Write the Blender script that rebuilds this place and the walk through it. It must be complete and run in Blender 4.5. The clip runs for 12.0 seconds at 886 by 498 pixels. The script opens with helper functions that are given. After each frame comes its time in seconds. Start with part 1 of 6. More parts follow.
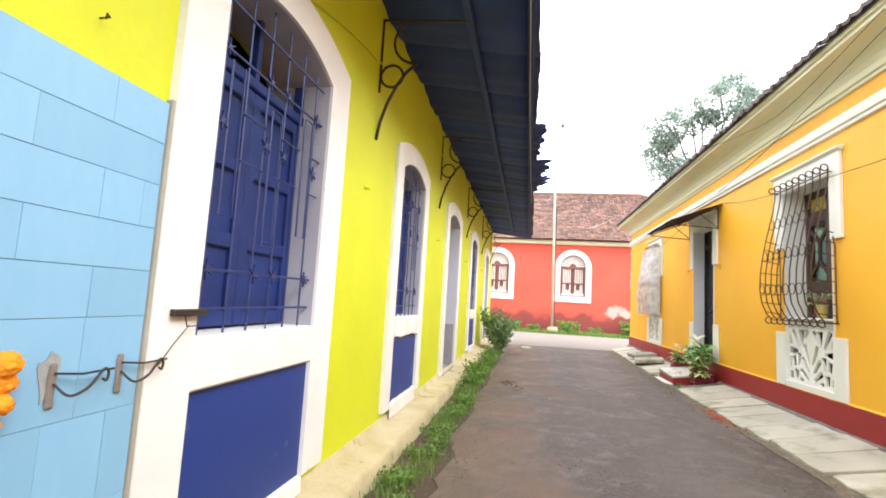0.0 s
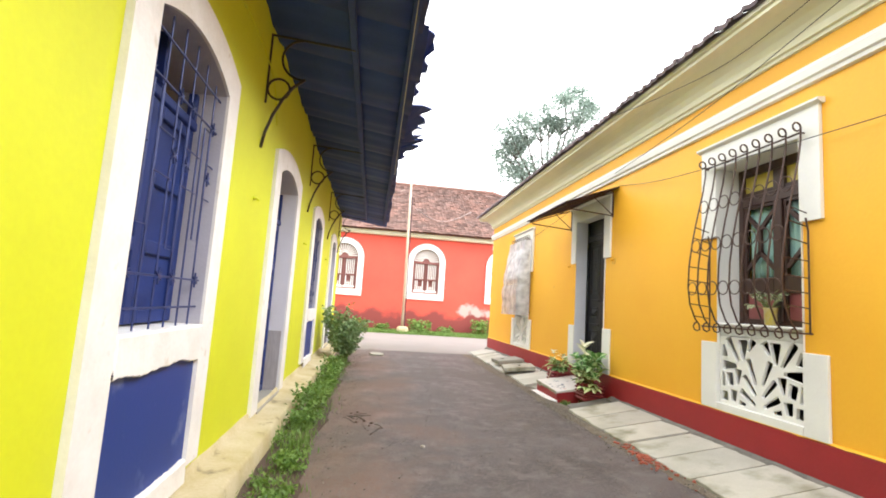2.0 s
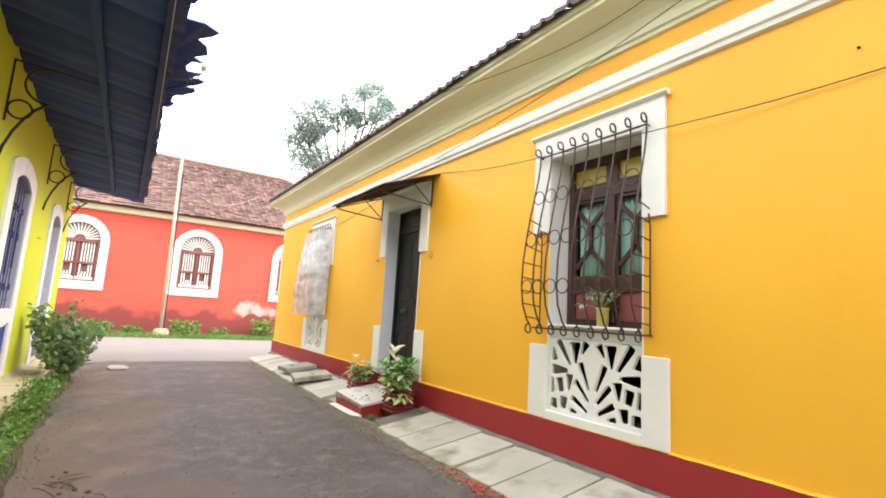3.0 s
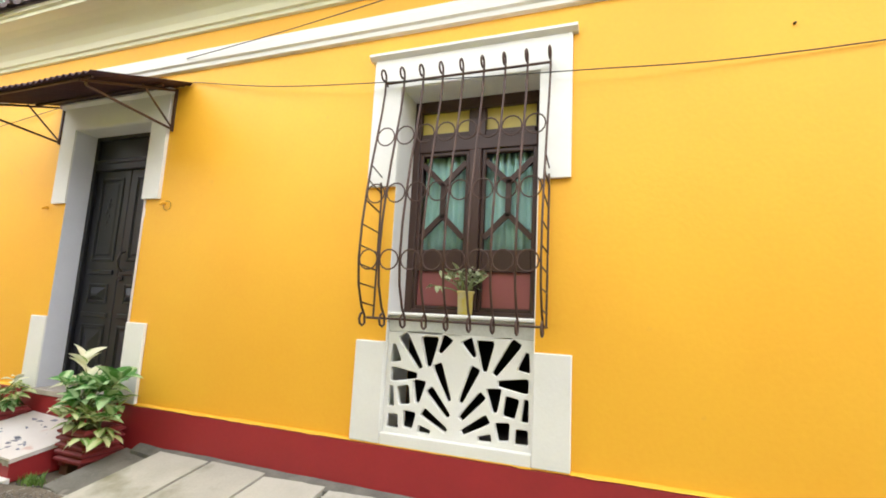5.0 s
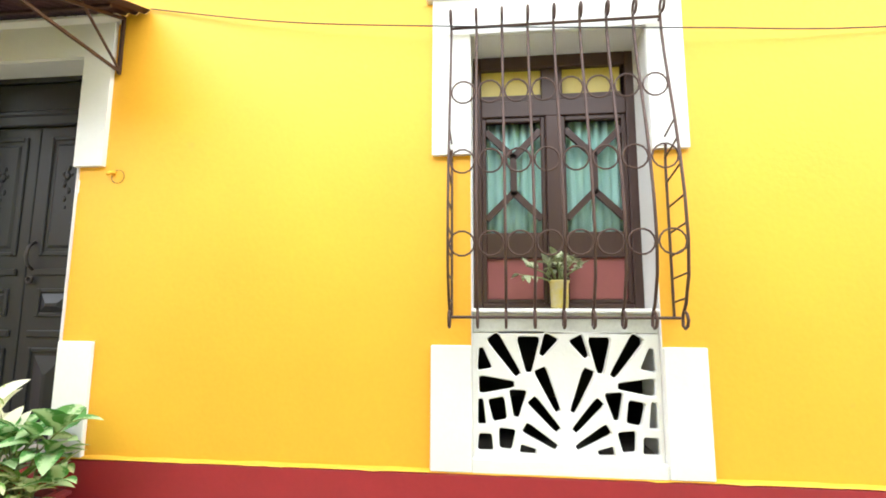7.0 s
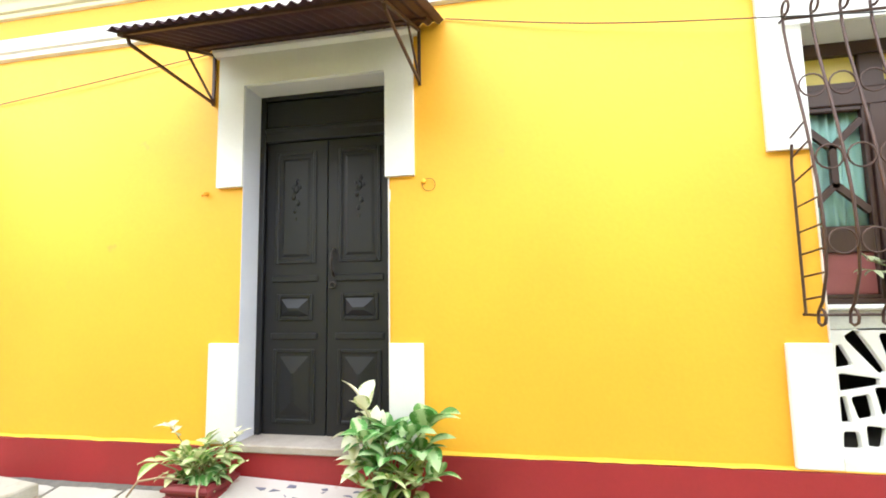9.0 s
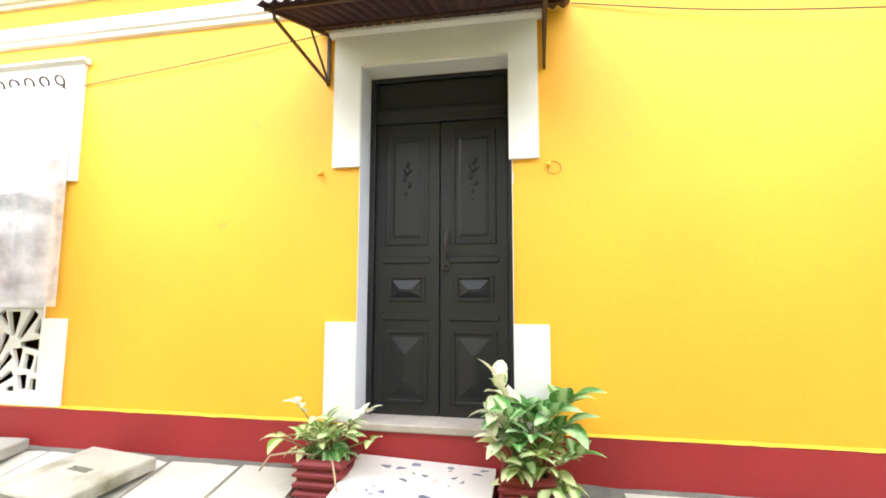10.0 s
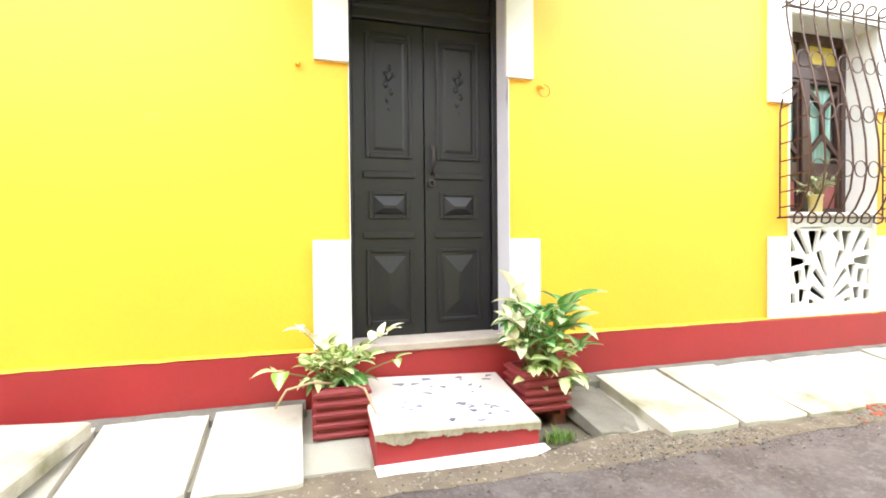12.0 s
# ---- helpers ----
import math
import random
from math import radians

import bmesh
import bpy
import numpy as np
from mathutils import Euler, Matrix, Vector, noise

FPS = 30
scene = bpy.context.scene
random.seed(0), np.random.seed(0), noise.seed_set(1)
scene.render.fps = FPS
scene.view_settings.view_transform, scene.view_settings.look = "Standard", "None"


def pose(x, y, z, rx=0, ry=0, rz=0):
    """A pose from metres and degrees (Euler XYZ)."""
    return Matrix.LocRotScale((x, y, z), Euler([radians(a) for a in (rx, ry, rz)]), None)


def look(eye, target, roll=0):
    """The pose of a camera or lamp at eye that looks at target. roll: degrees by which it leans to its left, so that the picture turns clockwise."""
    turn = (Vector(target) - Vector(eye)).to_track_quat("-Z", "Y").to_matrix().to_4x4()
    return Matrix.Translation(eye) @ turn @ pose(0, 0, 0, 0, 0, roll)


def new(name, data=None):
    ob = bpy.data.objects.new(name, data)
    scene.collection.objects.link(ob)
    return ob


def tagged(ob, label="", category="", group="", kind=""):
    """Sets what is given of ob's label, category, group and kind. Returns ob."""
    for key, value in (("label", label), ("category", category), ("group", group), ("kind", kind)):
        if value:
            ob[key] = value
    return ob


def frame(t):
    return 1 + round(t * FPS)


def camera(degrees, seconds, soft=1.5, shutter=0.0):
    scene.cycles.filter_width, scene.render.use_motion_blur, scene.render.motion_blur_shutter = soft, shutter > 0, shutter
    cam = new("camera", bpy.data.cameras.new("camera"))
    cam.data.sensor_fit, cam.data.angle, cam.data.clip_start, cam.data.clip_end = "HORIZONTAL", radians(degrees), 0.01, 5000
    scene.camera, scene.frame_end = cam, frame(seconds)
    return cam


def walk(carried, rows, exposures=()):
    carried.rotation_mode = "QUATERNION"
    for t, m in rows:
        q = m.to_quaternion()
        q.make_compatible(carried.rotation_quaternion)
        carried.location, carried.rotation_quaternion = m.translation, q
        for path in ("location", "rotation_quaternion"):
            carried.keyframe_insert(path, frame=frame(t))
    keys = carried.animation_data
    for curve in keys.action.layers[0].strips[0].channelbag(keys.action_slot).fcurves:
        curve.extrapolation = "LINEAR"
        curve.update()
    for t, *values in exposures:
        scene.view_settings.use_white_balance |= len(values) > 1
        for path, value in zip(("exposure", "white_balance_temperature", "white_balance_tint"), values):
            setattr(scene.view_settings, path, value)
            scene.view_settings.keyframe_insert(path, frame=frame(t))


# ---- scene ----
cam = camera(85.1, 12.0, soft=1.8)
PATH = [
    (0, (0.273, 0.27, 1.374), (-0.082, 2.227, 1.581), 3.3),
    (0.5, (0.245, 0.895, 1.394), (0.008, 2.863, 1.658), 2.6),
    (1, (0.16, 1.634, 1.398), (0.148, 3.613, 1.684), 3.0),
    (1.5, (0.096, 2.24, 1.394), (0.144, 4.223, 1.65), 3.3),
    (2, (0.033, 2.849, 1.39), (0.306, 4.816, 1.622), 3.8),
    (2.5, (0.089, 3.503, 1.384), (0.673, 5.402, 1.618), 4.5),
    (3, (0.17, 4.151, 1.41), (1.249, 5.812, 1.686), 3.5),
    (3.5, (0.255, 4.74, 1.432), (1.673, 6.122, 1.709), 2.8),
    (3.7, (0.268, 4.916, 1.427), (1.788, 6.185, 1.7), 2.4),
    (5.3, (0.668, 6.316, 1.394), (2.544, 6.955, 1.665), 2.5),
    (5.5, (0.705, 6.495, 1.404), (2.593, 7.099, 1.672), 1.9),
    (6, (0.822, 6.913, 1.404), (2.756, 7.353, 1.664), 1.0),
    (6.5, (0.889, 7.262, 1.395), (2.861, 7.5, 1.623), 0.2),
    (6.7, (0.912, 7.352, 1.369), (2.884, 7.567, 1.626), 0.3),
    (8.3, (0.714, 8.57, 1.53), (2.678, 8.836, 1.8), -1.5),
    (8.5, (0.675, 8.768, 1.54), (2.629, 9.11, 1.798), -0.9),
    (9, (0.585, 9.29, 1.472), (2.538, 9.662, 1.684), -1.0),
    (9.5, (0.547, 9.724, 1.414), (2.478, 10.176, 1.675), -0.2),
    (10, (0.424, 10.133, 1.36), (2.379, 10.502, 1.567), 0.2),
    (10.5, (0.389, 10.517, 1.307), (2.357, 10.834, 1.475), 0.2),
    (11, (0.418, 10.983, 1.239), (2.415, 10.955, 1.334), 0.0),
    (11.5, (0.456, 11.301, 1.205), (2.416, 10.908, 1.227), -0.4),
    (12, (0.582, 11.687, 1.18), (2.502, 11.128, 1.147), -0.5),
]
walk(cam, [(t, look(eye, target, roll)) for t, eye, target, roll in PATH],
     exposures=[(0, 1.65, 6500, 10), (2.5, 1.62, 6500, 10), (3.7, 1.58, 6500, 10), (5.3, 1.85, 6450, 10), (6.5, 2.25, 6250, 9), (8.5, 2.45, 6150, 8), (10.5, 2.5, 6250, 10), (11.5, 2.75, 6350, 10), (12.0, 2.9, 6350, 10)])

# ---- world and sun: a bright overcast day ----
world = bpy.data.worlds.new("overcast_sky")
scene.world = world
world.use_nodes = True
wn, wl = world.node_tree.nodes, world.node_tree.links
sky = wn.new("ShaderNodeTexSky")
sky.sky_type, sky.sun_disc = "NISHITA", False
sky.sun_elevation, sky.sun_rotation = radians(40), radians(117)
sky.dust_density, sky.air_density = 4.0, 1.0
soft_sky = wn.new("ShaderNodeHueSaturation")
soft_sky.inputs["Saturation"].default_value = 0.1
wl.new(sky.outputs[0], soft_sky.inputs["Color"])
cloud = wn.new("ShaderNodeMix")
cloud.data_type = "RGBA"
cloud.inputs[0].default_value = 0.75
wl.new(soft_sky.outputs[0], cloud.inputs[6])
cloud.inputs[7].default_value = (11.0, 11.2, 11.4, 1)
wl.new(cloud.outputs[2], wn["Background"].inputs[0])
wn["Background"].inputs[1].default_value = 0.14

sun = new("sun", bpy.data.lights.new("sun", "SUN"))
sun.data.energy, sun.data.angle, sun.data.color = 0.9, radians(40), (1.0, 0.98, 0.95)
sun.matrix_world = look((8, -4, 7.5), (0, 0, 0))

# ---- materials ----


def nodes_of(name):
    m = bpy.data.materials.new(name)
    m.use_nodes = True
    return m, m.node_tree.nodes, m.node_tree.links, m.node_tree.nodes["Principled BSDF"]


def surface(name, base, other, rough=0.7, scale=3.0, fine=60.0, bump=0.15, metal=0.0, amount=0.6, per_piece=0.0, stretch=(1, 1, 1), spots=None, spot_at=0.62, spot_scale=2.0, clear=0.0, depth=0.01, spot_soft=0.06, island=0.0):
    """Two colours mixed by coarse and fine noise, with relief, and if wanted a third colour in patches."""
    m, n, l, p = nodes_of(name)
    geo = n.new("ShaderNodeNewGeometry")
    mp = n.new("ShaderNodeMapping")
    mp.inputs["Scale"].default_value = stretch
    l.new(geo.outputs["Position"], mp.inputs["Vector"])
    big, small = n.new("ShaderNodeTexNoise"), n.new("ShaderNodeTexNoise")
    big.inputs["Scale"].default_value, small.inputs["Scale"].default_value = scale, fine
    big.inputs["Detail"].default_value, small.inputs["Detail"].default_value = 6, 4
    for k in (big, small):
        l.new(mp.outputs[0], k.inputs["Vector"])
    both = n.new("ShaderNodeMath")
    both.operation = "MULTIPLY_ADD"
    l.new(small.outputs[0], both.inputs[0])
    both.inputs[1].default_value = 0.35
    l.new(big.outputs[0], both.inputs[2])
    ramp = n.new("ShaderNodeMapRange")
    ramp.inputs[1].default_value, ramp.inputs[2].default_value = 0.45, 0.9
    ramp.inputs[3].default_value, ramp.inputs[4].default_value = 0.0, amount
    l.new(both.outputs[0], ramp.inputs[0])
    mix = n.new("ShaderNodeMix")
    mix.data_type = "RGBA"
    mix.inputs[6].default_value, mix.inputs[7].default_value = (*base, 1), (*other, 1)
    l.new(ramp.outputs[0], mix.inputs[0])
    out = mix.outputs[2]
    if spots:
        sp = n.new("ShaderNodeTexNoise")
        sp.inputs["Scale"].default_value, sp.inputs["Detail"].default_value = spot_scale, 8
        l.new(mp.outputs[0], sp.inputs["Vector"])
        cut = n.new("ShaderNodeMapRange")
        cut.inputs[1].default_value, cut.inputs[2].default_value = spot_at, spot_at + spot_soft
        l.new(sp.outputs[0], cut.inputs[0])
        mix2 = n.new("ShaderNodeMix")
        mix2.data_type = "RGBA"
        l.new(cut.outputs[0], mix2.inputs[0])
        l.new(out, mix2.inputs[6])
        mix2.inputs[7].default_value = (*spots, 1)
        out = mix2.outputs[2]
    if per_piece:
        info = n.new("ShaderNodeObjectInfo")
        val = n.new("ShaderNodeMapRange")
        val.inputs[3].default_value, val.inputs[4].default_value = 1 - per_piece, 1 + per_piece
        l.new(info.outputs["Random"], val.inputs[0])
        hs = n.new("ShaderNodeHueSaturation")
        l.new(val.outputs[0], hs.inputs["Value"])
        l.new(out, hs.inputs["Color"])
        out = hs.outputs[0]
    if island:
        val = n.new("ShaderNodeMapRange")
        val.inputs[3].default_value, val.inputs[4].default_value = 1 - island, 1 + island
        l.new(geo.outputs["Random Per Island"], val.inputs[0])
        hs = n.new("ShaderNodeHueSaturation")
        l.new(val.outputs[0], hs.inputs["Value"])
        l.new(out, hs.inputs["Color"])
        out = hs.outputs[0]
    l.new(out, p.inputs["Base Color"])
    p.inputs["Roughness"].default_value, p.inputs["Metallic"].default_value = rough, metal
    p.inputs["Coat Weight"].default_value = clear
    bp = n.new("ShaderNodeBump")
    bp.inputs["Strength"].default_value, bp.inputs["Distance"].default_value = bump, depth
    l.new(both.outputs[0], bp.inputs["Height"])
    l.new(bp.outputs[0], p.inputs["Normal"])
    return m


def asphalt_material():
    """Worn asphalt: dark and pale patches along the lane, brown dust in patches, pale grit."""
    m, n, l, p = nodes_of("worn_grey_asphalt")
    geo, mp = n.new("ShaderNodeNewGeometry"), n.new("ShaderNodeMapping")
    l.new(geo.outputs["Position"], mp.inputs["Vector"])
    mp.inputs["Scale"].default_value = (1, 0.8, 1)

    def noise_of(scale, detail, lo, hi, source):
        t, c = n.new("ShaderNodeTexNoise"), n.new("ShaderNodeMapRange")
        t.inputs["Scale"].default_value, t.inputs["Detail"].default_value, t.inputs["Roughness"].default_value = scale, detail, 0.65
        l.new(source, t.inputs["Vector"])
        c.inputs[1].default_value, c.inputs[2].default_value = lo, hi
        l.new(t.outputs[0], c.inputs[0])
        return c.outputs[0], t.outputs[0]

    def blend(fac, a, b):
        x = n.new("ShaderNodeMix")
        x.data_type = "RGBA"
        l.new(fac, x.inputs[0])
        for slot, v in ((6, a), (7, b)):
            if isinstance(v, tuple):
                x.inputs[slot].default_value = (*v, 1)
            else:
                l.new(v, x.inputs[slot])
        return x.outputs[2]

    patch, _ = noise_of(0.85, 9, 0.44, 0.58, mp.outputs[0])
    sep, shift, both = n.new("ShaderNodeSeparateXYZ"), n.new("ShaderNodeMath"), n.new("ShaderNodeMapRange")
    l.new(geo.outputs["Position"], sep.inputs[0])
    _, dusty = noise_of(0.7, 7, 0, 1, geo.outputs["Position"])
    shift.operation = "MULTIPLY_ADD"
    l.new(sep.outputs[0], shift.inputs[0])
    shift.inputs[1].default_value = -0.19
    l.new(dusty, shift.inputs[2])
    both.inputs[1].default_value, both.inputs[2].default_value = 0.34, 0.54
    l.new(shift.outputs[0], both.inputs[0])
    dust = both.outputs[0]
    worn, _ = noise_of(4.5, 10, 0.50, 0.66, geo.outputs["Position"])
    stones, _ = noise_of(42, 5, 0.50, 0.68, geo.outputs["Position"])
    grit, fine = noise_of(170, 2, 0.66, 0.72, geo.outputs["Position"])
    col = blend(patch, (0.043, 0.036, 0.038), (0.118, 0.099, 0.099))
    col = blend(worn, col, (0.140, 0.126, 0.126))
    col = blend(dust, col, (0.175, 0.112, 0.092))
    col = blend(stones, col, (0.150, 0.134, 0.130))
    col = blend(grit, col, (0.30, 0.28, 0.26))
    l.new(col, p.inputs["Base Color"])
    sheen = n.new("ShaderNodeMapRange")
    sheen.inputs[3].default_value, sheen.inputs[4].default_value = 0.50, 0.80
    l.new(patch, sheen.inputs[0])
    l.new(sheen.outputs[0], p.inputs["Roughness"])
    bp = n.new("ShaderNodeBump")
    bp.inputs["Strength"].default_value, bp.inputs["Distance"].default_value = 0.8, 0.008
    l.new(fine, bp.inputs["Height"])
    l.new(bp.outputs[0], p.inputs["Normal"])
    return m


ORANGE = surface("orange_yellow_wall_paint", (0.86, 0.455, 0.030), (0.82, 0.395, 0.024), 0.55, 0.9, 35, 0.3, amount=0.9, spots=(0.70, 0.34, 0.05), spot_at=0.70, spot_scale=5, spot_soft=0.1)
LIME = surface("lime_yellow_wall_paint", (0.61, 0.67, 0.014), (0.53, 0.57, 0.015), 0.6, 1.1, 30, 0.3, amount=0.8)
WHITE = surface("white_lime_paint", (0.80, 0.79, 0.77), (0.70, 0.69, 0.66), 0.6, 2.5, 50, 0.3)
OLDWHITE = surface("flaking_white_paint", (0.79, 0.79, 0.81), (0.69, 0.69, 0.70), 0.7, 3.5, 40, 0.5, spots=(0.52, 0.48, 0.40), spot_at=0.67, spot_scale=7, spot_soft=0.12)
DIRTYWHITE = surface("scuffed_dirty_white_paint", (0.79, 0.79, 0.80), (0.67, 0.66, 0.64), 0.75, 4, 40, 0.6, amount=0.9, spots=(0.50, 0.45, 0.37), spot_at=0.66, spot_scale=4.5, spot_soft=0.09)
# Stained white whose grey also stands in for shadow below the sill.
SHADESTAIN = surface("stained_shade_grey_white_paint", (0.60, 0.60, 0.55), (0.42, 0.42, 0.38), 0.75, 5, 50, 0.4, amount=1.0, spots=(0.28, 0.27, 0.24), spot_at=0.66, spot_scale=9, spot_soft=0.15)
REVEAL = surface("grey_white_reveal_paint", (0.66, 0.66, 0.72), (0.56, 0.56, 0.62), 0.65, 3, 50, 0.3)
# Darker than REVEAL, for the lime house windows only.
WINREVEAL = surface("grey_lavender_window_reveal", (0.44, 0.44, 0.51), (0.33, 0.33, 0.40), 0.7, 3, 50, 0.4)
CREAM = surface("cream_cornice_paint", (0.76, 0.74, 0.56), (0.68, 0.67, 0.50), 0.6, 2.0, 40, 0.2)
MAROON = surface("maroon_plinth_paint", (0.33, 0.018, 0.024), (0.26, 0.016, 0.02), 0.55, 2.0, 40, 0.25, amount=0.9)
RED = surface("faded_red_wall_paint", (0.72, 0.095, 0.06), (0.60, 0.075, 0.05), 0.7, 0.8, 20, 0.3, amount=0.9)
NAVY = surface("navy_blue_gloss_paint", (0.0075, 0.030, 0.185), (0.005, 0.019, 0.12), 0.65, 3, 40, 0.15, amount=0.9)
NAVYPANEL = surface("navy_blue_wall_panel_paint", (0.012, 0.040, 0.24), (0.015, 0.041, 0.195), 0.5, 1.5, 40, 0.2, spots=(0.16, 0.20, 0.40), spot_at=0.64, spot_scale=3.2, spot_soft=0.14)
SKYBLUE = surface("pale_sky_blue_paint", (0.235, 0.47, 0.71), (0.185, 0.40, 0.64), 0.45, 3, 25, 0.2, stretch=(1, 1, 0.4), per_piece=0.05)
DARKGAP = surface("blue_grey_joint", (0.05, 0.09, 0.14), (0.10, 0.18, 0.27), 0.9, 9)
IRON = surface("black_iron", (0.03, 0.027, 0.026), (0.06, 0.04, 0.03), 0.55, 12, 90, 0.3, metal=0.3)
BROWNIRON = surface("brown_painted_iron", (0.055, 0.028, 0.022), (0.10, 0.05, 0.035), 0.5, 10, 90, 0.3, metal=0.2)
NAVYIRON = surface("navy_painted_iron", (0.035, 0.055, 0.185), (0.022, 0.036, 0.12), 0.45, 10, 90, 0.2, metal=0.2)
SHEET = surface("tarred_blue_black_sheet", (0.009, 0.027, 0.135), (0.018, 0.046, 0.20), 0.75, 2, 30, 0.4, amount=0.9, per_piece=0.2)
DOORWOOD = surface("near_black_door_paint", (0.0040, 0.0040, 0.0075), (0.0080, 0.0076, 0.0110), 0.5, 4, 60, 0.2, stretch=(1, 1, 0.2))
BROWNWOOD = surface("dark_brown_wood", (0.040, 0.018, 0.015), (0.065, 0.03, 0.022), 0.4, 6, 60, 0.2, stretch=(1, 1, 0.15))
REDWOOD = surface("weathered_red_brown_wood", (0.20, 0.070, 0.062), (0.27, 0.105, 0.095), 0.6, 6, 60, 0.2, stretch=(1, 1, 0.2))
PINKPANEL = surface("faded_pink_red_panel", (0.26, 0.075, 0.075), (0.20, 0.06, 0.06), 0.45, 4, 50, 0.1)
YELLOWPANE = surface("yellow_painted_pane", (0.62, 0.50, 0.10), (0.50, 0.38, 0.08), 0.3, 6, 50, 0.1)
CURTAIN = surface("teal_curtain_cloth", (0.36, 0.56, 0.53), (0.52, 0.70, 0.67), 0.85, 9, 120, 0.2, stretch=(1, 1, 0.1))
CONCRETE = surface("weathered_pale_concrete", (0.50, 0.485, 0.43), (0.36, 0.35, 0.295), 0.85, 2.2, 60, 0.6, amount=0.9, spots=(0.17, 0.165, 0.095), spot_at=0.52, spot_scale=2.6, per_piece=0.12, spot_soft=0.22)
CLEANSLAB = surface("pale_swept_concrete", (0.52, 0.51, 0.47), (0.42, 0.41, 0.36), 0.85, 2.2, 60, 0.6, amount=0.9, spots=(0.27, 0.26, 0.21), spot_at=0.60, spot_scale=3.0, per_piece=0.08, spot_soft=0.2)
GREYCONCRETE = surface("grey_concrete", (0.34, 0.33, 0.29), (0.24, 0.23, 0.2), 0.9, 3, 60, 0.5, per_piece=0.08)
LEDGE = surface("lichen_stained_plaster_ledge", (0.56, 0.50, 0.34), (0.40, 0.33, 0.16), 0.85, 2.5, 45, 0.8, amount=1.0, spots=(0.13, 0.105, 0.07), spot_at=0.62, spot_scale=5, spot_soft=0.14)
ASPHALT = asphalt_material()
STREET = surface("pale_street_asphalt", (0.23, 0.205, 0.195), (0.29, 0.265, 0.25), 0.8, 0.8, 90, 0.5)
SOIL = surface("damp_brown_soil", (0.075, 0.048, 0.036), (0.13, 0.09, 0.07), 0.95, 2, 70, 0.9)
GROUND = surface("dusty_earth", (0.14, 0.11, 0.085), (0.10, 0.09, 0.06), 0.95, 0.6, 40, 0.8)
ROOFTILE = surface("weathered_clay_roof_tile", (0.235, 0.120, 0.092), (0.150, 0.092, 0.078), 0.9, 1.0, 14, 0.6, amount=1.0, spots=(0.30, 0.21, 0.18), spot_at=0.64, spot_scale=1.8, island=0.38)
DARKTILE = surface("dark_roof_tile", (0.20, 0.16, 0.18), (0.28, 0.22, 0.235), 0.8, 3, 30, 0.5, island=0.25)
RUST = surface("rusty_corrugated_sheet", (0.040, 0.018, 0.034), (0.080, 0.034, 0.042), 0.7, 4, 60, 0.4, metal=0.2)
POT = surface("maroon_painted_planter", (0.22, 0.025, 0.03), (0.16, 0.02, 0.022), 0.6, 6, 60, 0.4)
BARK = surface("grey_bark", (0.12, 0.10, 0.08), (0.07, 0.06, 0.05), 0.9, 3, 30, 0.8)
POLE = surface("peeling_pale_pole_paint", (0.60, 0.56, 0.45), (0.42, 0.28, 0.18), 0.7, 3, 20, 0.3, amount=1.0, stretch=(1, 1, 0.3))
CABLE = surface("black_cable", (0.03, 0.03, 0.03), (0.05, 0.05, 0.05), 0.6)
PALECABLE = surface("pale_cable", (0.55, 0.5, 0.42), (0.45, 0.4, 0.35), 0.6)
# Base colour kept dark so rooms behind the openings look unlit.
INSIDE = surface("darkened_interior_plaster", (0.10, 0.09, 0.08), (0.07, 0.065, 0.06), 0.9)
MARIGOLD = surface("orange_marigold_petals", (0.85, 0.32, 0.01), (0.75, 0.22, 0.008), 0.8, 30, 120, 0.6)
BRICKBIT = surface("broken_red_brick", (0.36, 0.09, 0.05), (0.25, 0.07, 0.05), 0.9, 8, 60, 0.5, per_piece=0.25)
STONEBIT = surface("road_pebble", (0.22, 0.20, 0.18), (0.34, 0.31, 0.27), 0.9, 8, 60, 0.5, per_piece=0.3, island=0.5)
TERRAZZO = surface("white_mosaic_step_top", (0.72, 0.68, 0.66), (0.62, 0.55, 0.52), 0.45, 3, 40, 0.15, spots=(0.60, 0.42, 0.38), spot_at=0.66, spot_scale=7)
CHIP = surface("blue_grey_mosaic_chip", (0.16, 0.17, 0.25), (0.10, 0.11, 0.17), 0.35, per_piece=0.3)


def leafy(name, a, b, through_light=0.35, rough=0.45):
    """Leaf: colour varies from leaf to leaf, and some light passes through."""
    m, n, l, p = nodes_of(name)
    info, geo = n.new("ShaderNodeObjectInfo"), n.new("ShaderNodeNewGeometry")
    add = n.new("ShaderNodeMath")
    add.operation = "ADD"
    l.new(info.outputs["Random"], add.inputs[0])
    l.new(geo.outputs["Random Per Island"], add.inputs[1])
    frac = n.new("ShaderNodeMath")
    frac.operation = "FRACT"
    l.new(add.outputs[0], frac.inputs[0])
    mix = n.new("ShaderNodeMix")
    mix.data_type = "RGBA"
    mix.inputs[6].default_value, mix.inputs[7].default_value = (*a, 1), (*b, 1)
    l.new(frac.outputs[0], mix.inputs[0])
    l.new(mix.outputs[2], p.inputs["Base Color"])
    p.inputs["Roughness"].default_value = rough
    tr = n.new("ShaderNodeBsdfTranslucent")
    l.new(mix.outputs[2], tr.inputs["Color"])
    ms = n.new("ShaderNodeMixShader")
    ms.inputs[0].default_value = through_light
    l.new(p.outputs[0], ms.inputs[1])
    l.new(tr.outputs[0], ms.inputs[2])
    l.new(ms.outputs[0], n["Material Output"].inputs["Surface"])
    return m


